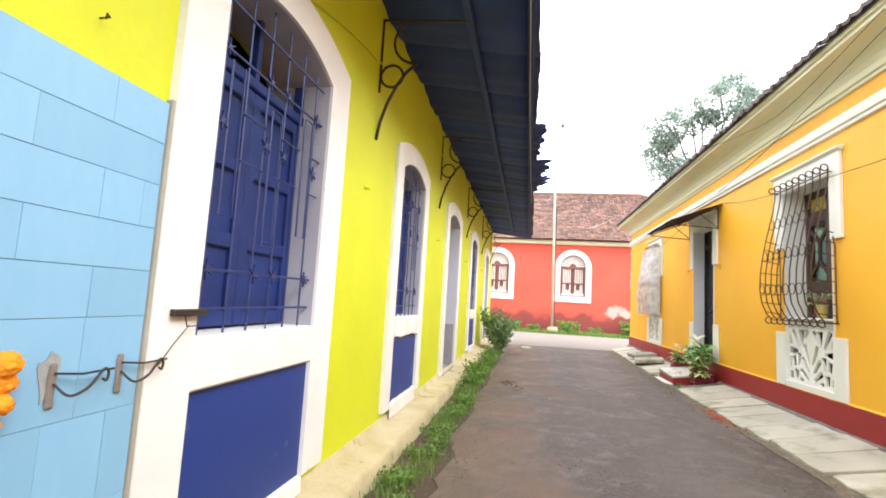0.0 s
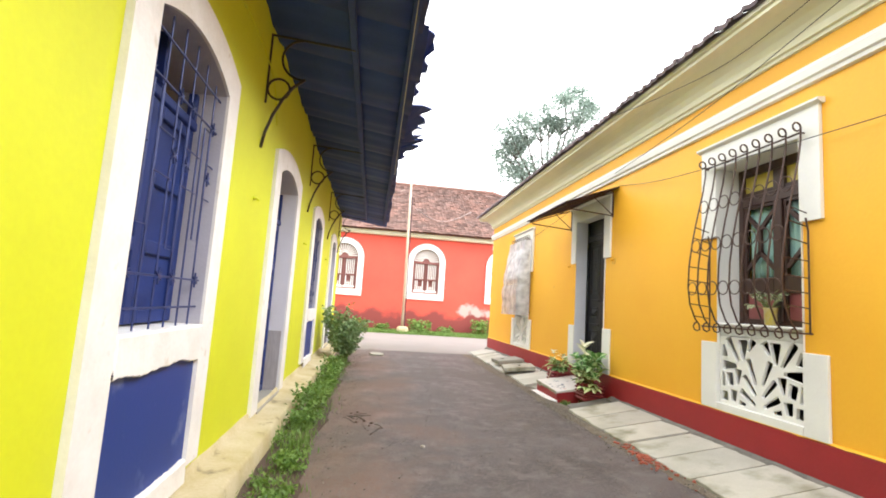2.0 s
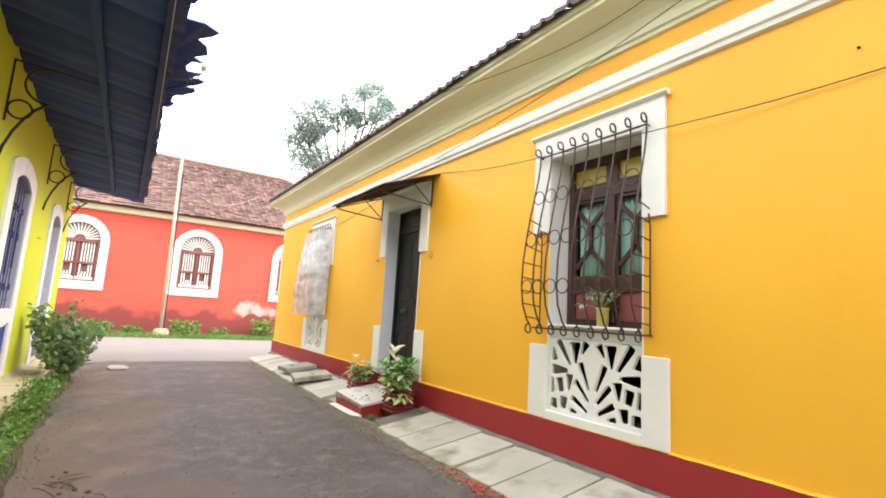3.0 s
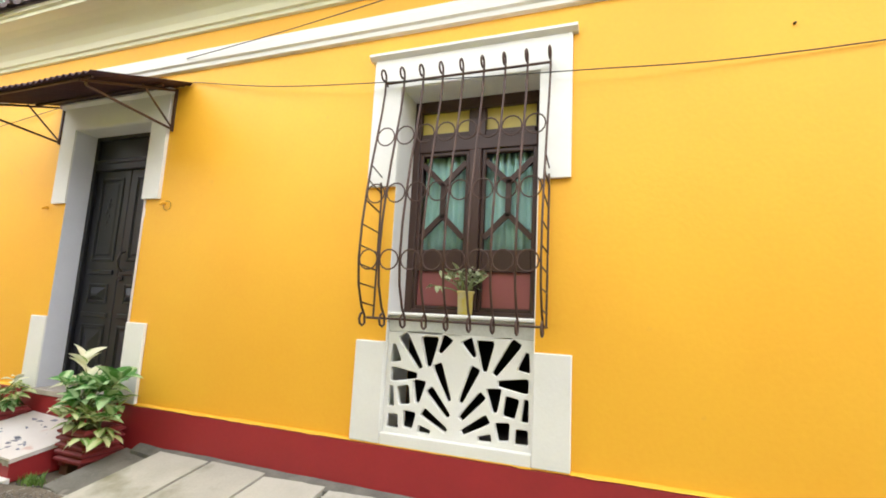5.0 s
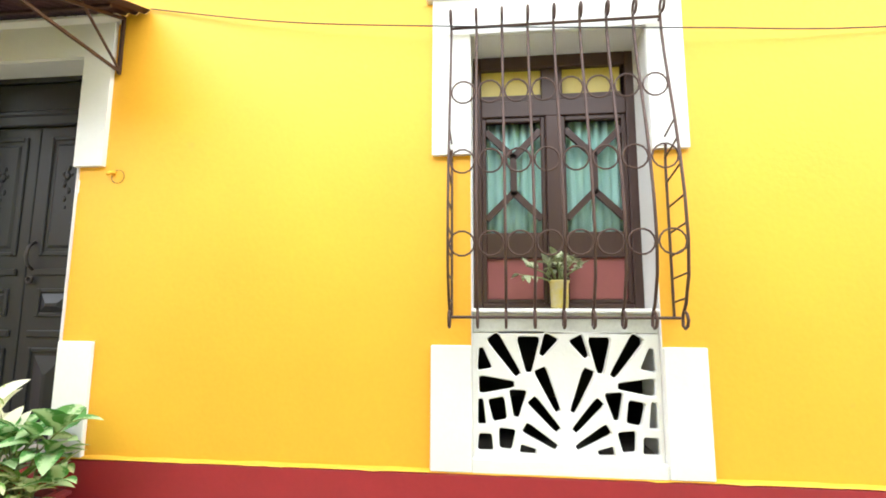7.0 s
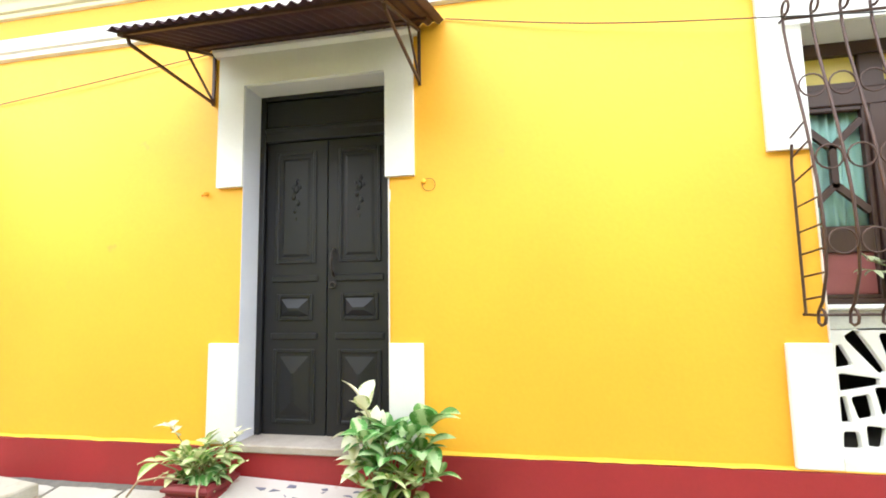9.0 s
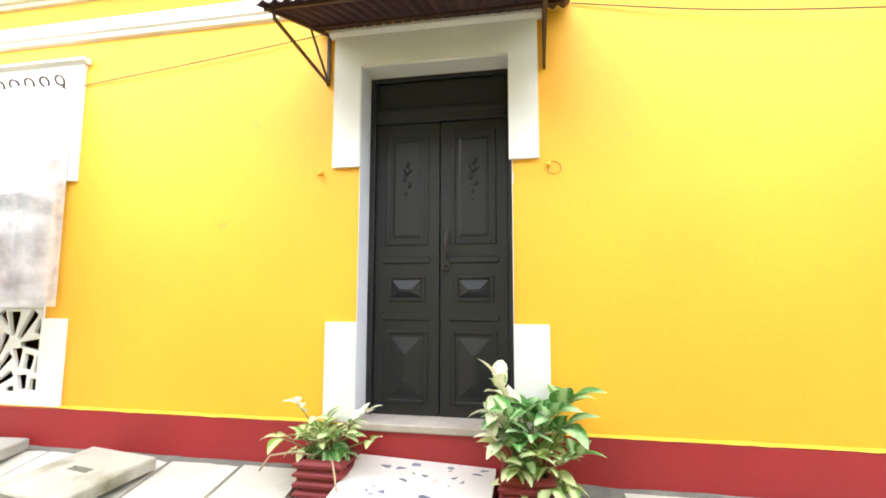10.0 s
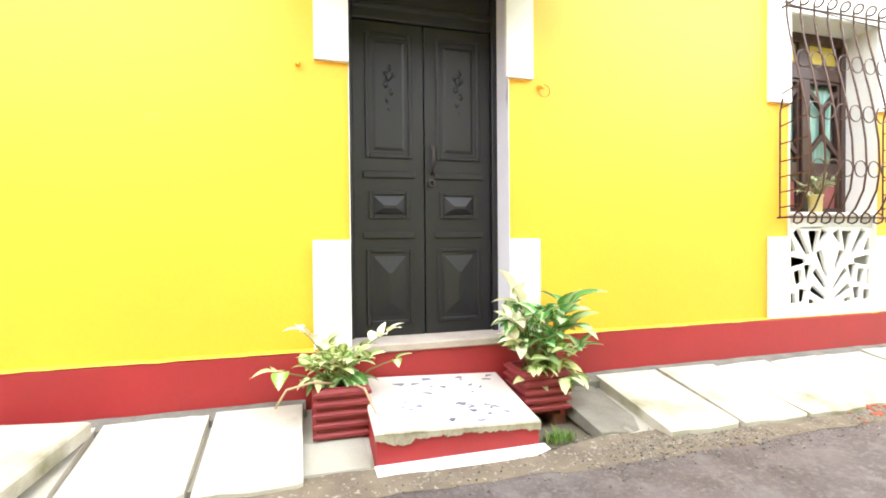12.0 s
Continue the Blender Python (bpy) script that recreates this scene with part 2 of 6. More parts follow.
def speckled_leaf(name, green, pale, at=0.55, scale=60.0):
    m, n, l, p = nodes_of(name)
    co, info = n.new("ShaderNodeTexCoord"), n.new("ShaderNodeObjectInfo")
    nz = n.new("ShaderNodeTexNoise")
    nz.noise_dimensions = "4D"
    nz.inputs["Scale"].default_value = scale
    l.new(co.outputs["Object"], nz.inputs["Vector"])
    l.new(info.outputs["Random"], nz.inputs["W"])
    cut = n.new("ShaderNodeMapRange")
    cut.inputs[1].default_value, cut.inputs[2].default_value = at - 0.04, at + 0.04
    l.new(nz.outputs[0], cut.inputs[0])
    mix = n.new("ShaderNodeMix")
    mix.data_type = "RGBA"
    mix.inputs[6].default_value, mix.inputs[7].default_value = (*green, 1), (*pale, 1)
    l.new(cut.outputs[0], mix.inputs[0])
    l.new(mix.outputs[2], p.inputs["Base Color"])
    p.inputs["Roughness"].default_value = 0.4
    return m


def variegated_leaf(name, margin, heart, wide, at):
    """Leaf with a pale heart along the rib and a green, speckled margin; the share varies from leaf to leaf."""
    m, n, l, p = nodes_of(name)
    co, info, sep = n.new("ShaderNodeTexCoord"), n.new("ShaderNodeObjectInfo"), n.new("ShaderNodeSeparateXYZ")
    l.new(co.outputs["Object"], sep.inputs[0])
    across, speck = n.new("ShaderNodeMath"), n.new("ShaderNodeTexNoise")
    across.operation = "ABSOLUTE"
    l.new(sep.outputs[1], across.inputs[0])
    speck.noise_dimensions = "4D"
    speck.inputs["Scale"].default_value, speck.inputs["Detail"].default_value = 24, 5
    l.new(co.outputs["Object"], speck.inputs["Vector"])
    l.new(info.outputs["Random"], speck.inputs["W"])
    total, share = n.new("ShaderNodeMath"), n.new("ShaderNodeMath")
    total.operation = share.operation = "MULTIPLY_ADD"
    l.new(across.outputs[0], total.inputs[0])
    total.inputs[1].default_value = 1 / wide
    l.new(speck.outputs[0], total.inputs[2])
    l.new(info.outputs["Random"], share.inputs[0])
    share.inputs[1].default_value = 0.5
    l.new(total.outputs[0], share.inputs[2])
    cut, mix = n.new("ShaderNodeMapRange"), n.new("ShaderNodeMix")
    cut.inputs[1].default_value, cut.inputs[2].default_value = at - 0.12, at + 0.12
    l.new(share.outputs[0], cut.inputs[0])
    mix.data_type = "RGBA"
    mix.inputs[6].default_value, mix.inputs[7].default_value = (*heart, 1), (*margin, 1)
    l.new(cut.outputs[0], mix.inputs[0])
    l.new(mix.outputs[2], p.inputs["Base Color"])
    p.inputs["Roughness"].default_value = 0.55
    tr, ms = n.new("ShaderNodeBsdfTranslucent"), n.new("ShaderNodeMixShader")
    l.new(mix.outputs[2], tr.inputs["Color"])
    ms.inputs[0].default_value = 0.2
    l.new(p.outputs[0], ms.inputs[1])
    l.new(tr.outputs[0], ms.inputs[2])
    l.new(ms.outputs[0], n["Material Output"].inputs["Surface"])
    return m


GRASS = leafy("verge_grass", (0.10, 0.21, 0.035), (0.25, 0.40, 0.10))
WEED = leafy("weed_leaf", (0.11, 0.21, 0.07), (0.30, 0.41, 0.21))
# Leaf colours lightened towards grey to paint in the haze of distance.
TREELEAF = leafy("haze_paled_tree_leaf", (0.19, 0.26, 0.22), (0.38, 0.46, 0.40), 0.55)
PALELEAF = variegated_leaf("pale_cream_green_leaf", (0.20, 0.36, 0.07), (0.66, 0.70, 0.38), 0.33, 1.22)
GREENLEAF = variegated_leaf("speckled_green_leaf", (0.085, 0.26, 0.055), (0.46, 0.63, 0.33), 0.33, 1.08)
POTLEAF = speckled_leaf("variegated_small_leaf", (0.10, 0.16, 0.06), (0.55, 0.56, 0.36), 0.5, 40)


def glass_material():
    m, n, l, p = nodes_of("window_glass")
    p.inputs["Base Color"].default_value = (0.9, 0.95, 0.93, 1)
    p.inputs["Roughness"].default_value, p.inputs["Transmission Weight"].default_value = 0.03, 1.0
    p.inputs["IOR"].default_value = 1.15
    return m


def plastic_sheet_material():
    m, n, l, p = nodes_of("milky_crumpled_plastic")
    geo, nz = n.new("ShaderNodeNewGeometry"), n.new("ShaderNodeTexNoise")
    nz.inputs["Scale"].default_value, nz.inputs["Detail"].default_value = 5, 8
    l.new(geo.outputs["Position"], nz.inputs["Vector"])
    p.inputs["Base Color"].default_value = (0.78, 0.76, 0.79, 1)
    p.inputs["Roughness"].default_value = 0.28
    bp = n.new("ShaderNodeBump")
    bp.inputs["Strength"].default_value, bp.inputs["Distance"].default_value = 0.8, 0.05
    l.new(nz.outputs[0], bp.inputs["Height"])
    l.new(bp.outputs[0], p.inputs["Normal"])
    tr, ms = n.new("ShaderNodeBsdfTransparent"), n.new("ShaderNodeMixShader")
    cut = n.new("ShaderNodeMapRange")
    cut.inputs[1].default_value, cut.inputs[2].default_value = 0.35, 0.7
    cut.inputs[3].default_value, cut.inputs[4].default_value = 0.30, 0.70
    l.new(nz.outputs[0], cut.inputs[0])
    l.new(cut.outputs[0], ms.inputs[0])
    l.new(p.outputs[0], ms.inputs[1])
    l.new(tr.outputs[0], ms.inputs[2])
    l.new(ms.outputs[0], n["Material Output"].inputs["Surface"])
    return m


GLASS, PLASTIC = glass_material(), plastic_sheet_material()

# ---- building blocks ----


def done(name, bm, material, smooth=False):
    bmesh.ops.recalc_face_normals(bm, faces=bm.faces)
    me = bpy.data.meshes.new(name)
    bm.to_mesh(me)
    bm.free()
    me.materials.append(material)
    if smooth:
        me.polygons.foreach_set("use_smooth", [True] * len(me.polygons))
    return new(name, me)


def part(name, bm, material, parent, label="", smooth=False):
    ob = done(name, bm, material, smooth)
    ob.parent = parent
    return tagged(ob, label) if label else ob


def piece(name, mesh, parent, m):
    """One more object on a shared mesh, at a pose inside its parent."""
    ob = new(name, mesh)
    ob.parent = parent
    ob.matrix_basis = m
    return ob


def thing(name, label, category, group="", at=(0, 0, 0), turn=0.0):
    e = new(name)
    e.empty_display_size = 0.1
    e.matrix_basis = pose(*at, 0, 0, turn)
    setting = name.startswith(("window_", "door_")) and name[-1].isdigit()
    return tagged(e, label, category, group, "structure" if setting else "")


def structure(name, bm, material, label, category, smooth=False):
    return tagged(done(name, bm, material, smooth), label, category, "", "structure")


def box(bm, x0, x1, y0, y1, z0, z1, c=0.0, m=None):
    """A box with its edges chamfered by c."""
    lo, hi = (min(x0, x1), min(y0, y1), min(z0, z1)), (max(x0, x1), max(y0, y1), max(z0, z1))
    c = min(c, *(0.45 * (hi[k] - lo[k]) for k in range(3)))
    put = (lambda v: m @ Vector(v)) if m else Vector
    if c <= 0:
        v = {k: bm.verts.new(put([(lo, hi)[k[a]][a] for a in range(3)])) for k in ((i, j, h) for i in (0, 1) for j in (0, 1) for h in (0, 1))}
        for f in ("000 001 011 010", "100 110 111 101", "000 100 101 001", "010 011 111 110", "000 010 110 100", "001 101 111 011"):
            bm.faces.new([v[tuple(int(d) for d in s)] for s in f.split()])
        return
    v = {}
    for i in (0, 1):
        for j in (0, 1):
            for h in (0, 1):
                k = (i, j, h)
                for a in range(3):
                    v[k, a] = bm.verts.new(put([(lo, hi)[k[b]][b] + (0 if b == a else (c, -c)[k[b]]) for b in range(3)]))
    for a in range(3):
        b, d = (a + 1) % 3, (a + 2) % 3

        def key(s, t, u):
            k = [0, 0, 0]
            k[a], k[b], k[d] = s, t, u
            return tuple(k)

        for s in (0, 1):
            bm.faces.new([v[key(s, t, u), a] for t, u in ((0, 0), (0, 1), (1, 1), (1, 0))])
            for t in (0, 1):
                bm.faces.new([v[key(s, t, 0), a], v[key(s, t, 1), a], v[key(s, t, 1), b], v[key(s, t, 0), b]])
    for i in (0, 1):
        for j in (0, 1):
            for h in (0, 1):
                bm.faces.new([v[(i, j, h), a] for a in range(3)])


def block(*args, c=0.0):
    bm = bmesh.new()
    box(bm, *args, c=c)
    return bm


def prism(bm, poly, x0, x1, m=None):
    """A polygon of (y, z) drawn out along x."""
    put = (lambda v: m @ Vector(v)) if m else Vector
    a = [bm.verts.new(put((x0, y, z))) for y, z in poly]
    b = [bm.verts.new(put((x1, y, z))) for y, z in poly]
    bm.faces.new(a)
    bm.faces.new(b[::-1])
    for k in range(len(poly)):
        bm.faces.new([a[k], a[k - 1], b[k - 1], b[k]])


def profile(bm, poly, y0, y1):
    """A polygon of (x, z) drawn out along y."""
    a = [bm.verts.new((x, y0, z)) for x, z in poly]
    b = [bm.verts.new((x, y1, z)) for x, z in poly]
    bm.faces.new(a)
    bm.faces.new(b[::-1])
    for k in range(len(poly)):
        bm.faces.new([a[k], a[k - 1], b[k - 1], b[k]])


def tube(bm, pts, r, n=6, closed=False, taper=1.0):
    pts = [Vector(p) for p in pts]
    rings, up = [], None
    for k, p in enumerate(pts):
        if closed:
            d = pts[(k + 1) % len(pts)] - pts[k - 1]
        else:
            d = pts[min(k + 1, len(pts) - 1)] - pts[max(k - 1, 0)]
        d.normalize()
        if up is None:
            up = d.orthogonal().normalized()
        side = d.cross(up).normalized()
        up = side.cross(d).normalized()
        rr = r * (1 + (taper - 1) * k / max(1, len(pts) - 1))
        rings.append([bm.verts.new(p + rr * (math.cos(a) * side + math.sin(a) * up)) for a in (2 * math.pi * q / n for q in range(n))])
    for k in range(len(rings) if closed else len(rings) - 1):
        a, b = rings[k], rings[(k + 1) % len(rings)]
        for q in range(n):
            bm.faces.new([a[q], a[(q + 1) % n], b[(q + 1) % n], b[q]])
    if not closed:
        bm.faces.new(rings[0])
        bm.faces.new(rings[-1][::-1])


def ring_points(cx, cy, cz, r, n=16, axis="x", a0=0.0, a1=360.0, open_ends=False):
    out = []
    for k in range(n + (1 if open_ends else 0)):
        a = radians(a0 + (a1 - a0) * k / n)
        u, v = r * math.cos(a), r * math.sin(a)
        out.append({"x": (cx, cy + u, cz + v), "y": (cx + u, cy, cz + v), "z": (cx + u, cy + v, cz)}[axis])
    return out


def arch(y0, y1, z, rise, n=12):
    """Points of a segmental arch from (y0, z) to (y1, z)."""
    h = (y1 - y0) / 2
    if rise <= 0:
        return [(y0, z), (y1, z)]
    r = (h * h + rise * rise) / (2 * rise)
    a = math.asin(min(1, h / r))
    if rise > h:
        a = math.pi - a
    return [((y0 + y1) / 2 + r * math.sin(-a + 2 * a * k / n), z + rise - r + r * math.cos(-a + 2 * a * k / n)) for k in range(n + 1)]


def pierced_wall(y0, y1, z0, z1, x0, x1, holes):
    """A wall along y with holes (y0, y1, bottom, spring, rise) through it."""
    bm = bmesh.new()
    at = y0
    for a, b, low, spring, rise in sorted(holes):
        if a > at:
            box(bm, x0, x1, at, a, z0, z1)
        if low > z0:
            box(bm, x0, x1, a, b, z0, low)
        prism(bm, arch(a, b, spring, rise) + [(b, z1), (a, z1)], x0, x1)
        at = b
    if at < y1:
        box(bm, x0, x1, at, y1, z0, z1)
    bmesh.ops.remove_doubles(bm, verts=bm.verts, dist=1e-5)
    return bm

# ---- ground: one sheet that reaches the horizon ----
WALL, LEFT, RED_Y = 3.765, -1.155, 26.52      # the faces of the three houses


def lay(x, y):
    """Height of the ground: the lane is nearly level, with a damp gutter along the lime house."""
    d = 0.0
    if x < 0.1:
        d = -0.10 * min(1.0, (0.1 - x) / 0.8)
    if y > 17:
        d *= max(0.0, 1 - (y - 17) / 2)
    return d


def sheet(name, xs, ys, lift, material, label, category, wander=0.0, rough=0.006):
    """A strip of ground with slightly uneven relief and wandering side edges."""
    bm = bmesh.new()
    rows = []
    for y in ys:
        row = []
        for k, x in enumerate(xs):
            if k in (0, len(xs) - 1) and wander:
                x += wander * noise.noise((x * 3.1, y * 1.3, 0)) + 0.4 * wander * noise.noise((x, y * 5, 3))
            row.append(bm.verts.new((x, y, lay(x, y) + lift + rough * noise.noise((x * 2, y * 2, 7)))))
        rows.append(row)
    for a, b in zip(rows, rows[1:]):
        for k in range(len(xs) - 1):
            bm.faces.new([a[k], a[k + 1], b[k + 1], b[k]])
    return structure(name, bm, material, label, category, smooth=True)


def steps(a, b, n):
    return [a + (b - a) * k / n for k in range(n + 1)]


def eased(pts, n=5):
    """A smooth line through the points."""
    pts, fine = [Vector(p) for p in pts], []
    for k in range(len(pts) - 1):
        p0, p1, p2, p3 = pts[max(k - 1, 0)], pts[k], pts[k + 1], pts[min(k + 2, len(pts) - 1)]
        for q in range(n):
            t = q / n
            fine.append(0.5 * (2 * p1 + (p2 - p0) * t + (2 * p0 - 5 * p1 + 4 * p2 - p3) * t * t + (3 * p1 - p0 - 3 * p2 + p3) * t ** 3))
    return fine + [pts[-1]]



bm = bmesh.new()
xs = [-2500, -400, -60, -12, *steps(-3, 5, 40), 14, 60, 400, 2500]
ys = [-2500, -400, -60, -8, *steps(-4, 30, 60), 60, 400, 2500]
grid = [[bm.verts.new((x, y, lay(x, y) - 0.03 if -4 <= x <= 6 else -0.03)) for x in xs] for y in ys]
for a, b in zip(grid, grid[1:]):
    for k in range(len(xs) - 1):
        bm.faces.new([a[k], a[k + 1], b[k + 1], b[k]])
structure("ground", bm, GROUND, "dusty brown earth around the houses", "ground", True)
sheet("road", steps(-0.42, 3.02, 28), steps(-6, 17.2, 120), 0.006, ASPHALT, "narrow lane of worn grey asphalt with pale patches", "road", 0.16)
sheet("road_cross_street", steps(-40, 40, 80), steps(17.0, 24.6, 16), 0.012, STREET, "pale asphalt street crossing the end of the lane", "road")
sheet("ground_verge", steps(-1.0, -0.3, 8), steps(-6, 17, 90), -0.006, SOIL, "damp brown soil strip along the house ledge", "soil", 0.12, 0.02)

DIRT = surface("gritty_grey_dirt", (0.105, 0.085, 0.064), (0.18, 0.150, 0.112), 0.95, 5, 110, 1.0, amount=1.0, spots=(0.26, 0.24, 0.2), spot_at=0.6, spot_scale=28)
sheet("ground_pavement_edge", steps(2.76, 3.03, 7), steps(-6, 17, 220), 0.0095, DIRT, "gritty dirt along the edge of the pavement", "soil", 0.10, 0.008)

# ---- the orange house on the east side ----
W1, DOOR, W2 = 7.12, 10.83, 14.63             # middles of its window, door and covered window
bm = pierced_wall(-7, 17.95, -0.1, 4.3, WALL, WALL + 0.4, [(W1 - 0.53, W1 + 0.53, 0.56, 3.11, 0), (DOOR - 0.56, DOOR + 0.56, 0.45, 3.11, 0), (W2 - 0.53, W2 + 0.53, 0.56, 3.11, 0)])
structure("wall_east_house_front", bm, ORANGE, "smooth orange-yellow painted plaster house wall", "wall")
bm = bmesh.new()
box(bm, WALL + 0.4, 13, 17.55, 17.95, -0.1, 4.3)
structure("wall_east_house_north", bm, ORANGE, "orange-yellow painted plaster end wall", "wall")
structure("wall_east_house_back", block(12.6, 13, -7, 17.55, -0.1, 4.3), INSIDE, "plain back wall of the house", "wall")
structure("wall_east_house_south", block(WALL + 0.4, 12.6, -7, -6.6, -0.1, 4.3), ORANGE, "plain end wall of the house", "wall")
# Inner wall, floor and ceiling are added, closing the room off from daylight.
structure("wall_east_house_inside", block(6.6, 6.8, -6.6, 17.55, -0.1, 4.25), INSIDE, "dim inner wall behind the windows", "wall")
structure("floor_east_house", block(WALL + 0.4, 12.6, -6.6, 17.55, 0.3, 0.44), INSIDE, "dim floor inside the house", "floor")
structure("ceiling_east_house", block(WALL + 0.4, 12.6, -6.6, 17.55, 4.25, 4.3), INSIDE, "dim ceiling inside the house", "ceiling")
bm = bmesh.new()
profile(bm, [(WALL, -0.1), (WALL - 0.03, -0.1), (WALL - 0.03, 0.475), (WALL - 0.012, 0.492), (WALL, 0.492)], -7, 17.98)
profile(bm, [(WALL - 0.03, -0.1), (13, -0.1), (13, 0.49), (WALL - 0.03, 0.49)], 17.952, 17.98)
structure("plinth_east_house", bm, MAROON, "maroon painted plinth along the foot of the wall", "plinth")
bm = bmesh.new()
for a, b in ((-7, DOOR - 0.565), (DOOR + 0.565, 17.95)):
    rows = []
    for y in steps(a, b, int((b - a) / 0.05)):
        up, over = 0.503 + 0.007 * noise.noise((y * 5, 0, 3)), 0.024 + 0.008 * noise.noise((y * 9, 4, 0))
        rows.append([bm.verts.new(p) for p in ((WALL - 0.0005, y, up), (WALL - over, y, 0.4945), (WALL - 0.0325, y, 0.488 - 0.012 * max(0, noise.noise((y * 7, 7, 7)))))])
    for p, q in zip(rows, rows[1:]):
        for k in range(2):
            bm.faces.new([p[k], p[k + 1], q[k + 1], q[k]])
structure("trim_plinth_top", bm, ORANGE, "orange-yellow painted splay on top of the plinth", "trim")
# string course and deep coved cornice, returned round the corner
COURSE = [(0, 3.565), (0.035, 3.575), (0.04, 3.61), (0.06, 3.625), (0.065, 3.70), (0.045, 3.72), (0.045, 3.745), (0, 3.76)]
COVE = [(0, 3.945), (0.03, 3.95), (0.035, 3.985), (0.06, 3.99)] + [(0.06 + 0.31 * (1 - math.cos(radians(a))), 3.99 + 0.24 * math.sin(radians(a))) for a in (15, 30, 45, 60, 75, 90)] + [(0.40, 4.235), (0.40, 4.27), (0.43, 4.28), (0.43, 4.325), (0, 4.325)]


def band(bm, outline, y0, y1, x1):
    """A moulding along the west face and round the north-west corner, mitred."""
    face = [[(WALL - o, y, z) for o, z in outline] for y in (y0,)]
    face.append([(WALL - o, y1 + o, z) for o, z in outline])
    face.append([(x1, y1 + o, z) for o, z in outline])
    vs = [[bm.verts.new(p) for p in row] for row in face]
    for a, b in zip(vs, vs[1:]):
        for k in range(len(outline)):
            bm.faces.new([a[k], a[k - 1], b[k - 1], b[k]])
    bm.faces.new(vs[0])
    bm.faces.new(vs[-1][::-1])


bm = bmesh.new()
band(bm, COURSE, -7, 17.95, 13)
structure("trim_string_course", bm, WHITE, "white moulded string course under the eaves", "moulding")
bm = bmesh.new()
band(bm, COVE, -7, 17.95, 13)
structure("trim_eaves_cornice", bm, CREAM, "deep cream coved eaves cornice with stepped mouldings", "cornice")


def tiled_roof(name, corner, along, up, n_along, n_up, material, parent, wide=0.24, tall=0.32, keep=None, amp=1.0, lip=0.0, wave=1.0):
    """Rows of lapped clay tiles: along and up are unit vectors in the roof's plane."""
    along, up, corner = Vector(along).normalized(), Vector(up).normalized(), Vector(corner)
    out = along.cross(up).normalized()
    if out.z < 0:
        out = -out
    bm = bmesh.new()
    rnd = random.Random(4)
    for j in range(n_up):
        for i in range(n_along):
            u, v = i * wide, j * tall
            if keep and not keep(u, v):
                continue
            jit, tip = rnd.uniform(-0.02, 0.02), rnd.uniform(0.0, 0.02)
            pts = []
            for a, ha in ((0.0, 0.015), (0.3, 0.0), (0.62, 0.0), (0.8, 0.035), (1.0, 0.02)):
                low = corner + along * (u + a * wide) + up * (v - 0.05 + jit) + out * (0.03 + amp * (wave * ha * 0.8 + tip))
                high = corner + along * (u + a * wide) + up * (v + tall) + out * (0.012 + wave * ha * 0.8)
                pts.append((bm.verts.new(low - out * (0.03 + 0.01 * amp) + up * lip), bm.verts.new(low), bm.verts.new(high)))
            for p, q in zip(pts, pts[1:]):
                bm.faces.new([p[1], q[1], q[2], p[2]])
                bm.faces.new([p[0], q[0], q[1], p[1]])
    me = bpy.data.meshes.new(name)
    bm.to_mesh(me)
    bm.free()
    me.materials.append(material)
    ob = new(name, me)
    ob.parent = parent
    return tagged(ob, kind="stuff")


PITCH = radians(27)
bm = bmesh.new()
ridge_x, ridge_z = 8.4, 4.33 + (8.4 - 3.28) * math.tan(PITCH)
vs = [bm.verts.new(p) for p in ((3.315, -7.4, 4.33), (3.315, 18.39, 4.33), (13.5, 18.39, 4.33), (13.5, -7.4, 4.33), (ridge_x, -2.3, ridge_z), (ridge_x, 13.3, ridge_z))]
for f in ((0, 1, 5, 4), (1, 2, 5), (2, 3, 4, 5), (3, 0, 4), (3, 2, 1, 0)):
    bm.faces.new([vs[k] for k in f])
roof = structure("roof_east_house", bm, DARKTILE, "low hipped roof of weathered dark clay tiles", "roof")
tiled_roof("roof_tiles", (3.315, 18.38, 4.335), (0, -1, 0), (math.cos(PITCH), 0, math.sin(PITCH)), 152, 17, DARKTILE, roof, wide=0.17, amp=0.9,
           keep=lambda u, v: v < 0.3 or (u > v * math.cos(PITCH) and u < 25.8 - v * math.cos(PITCH)))


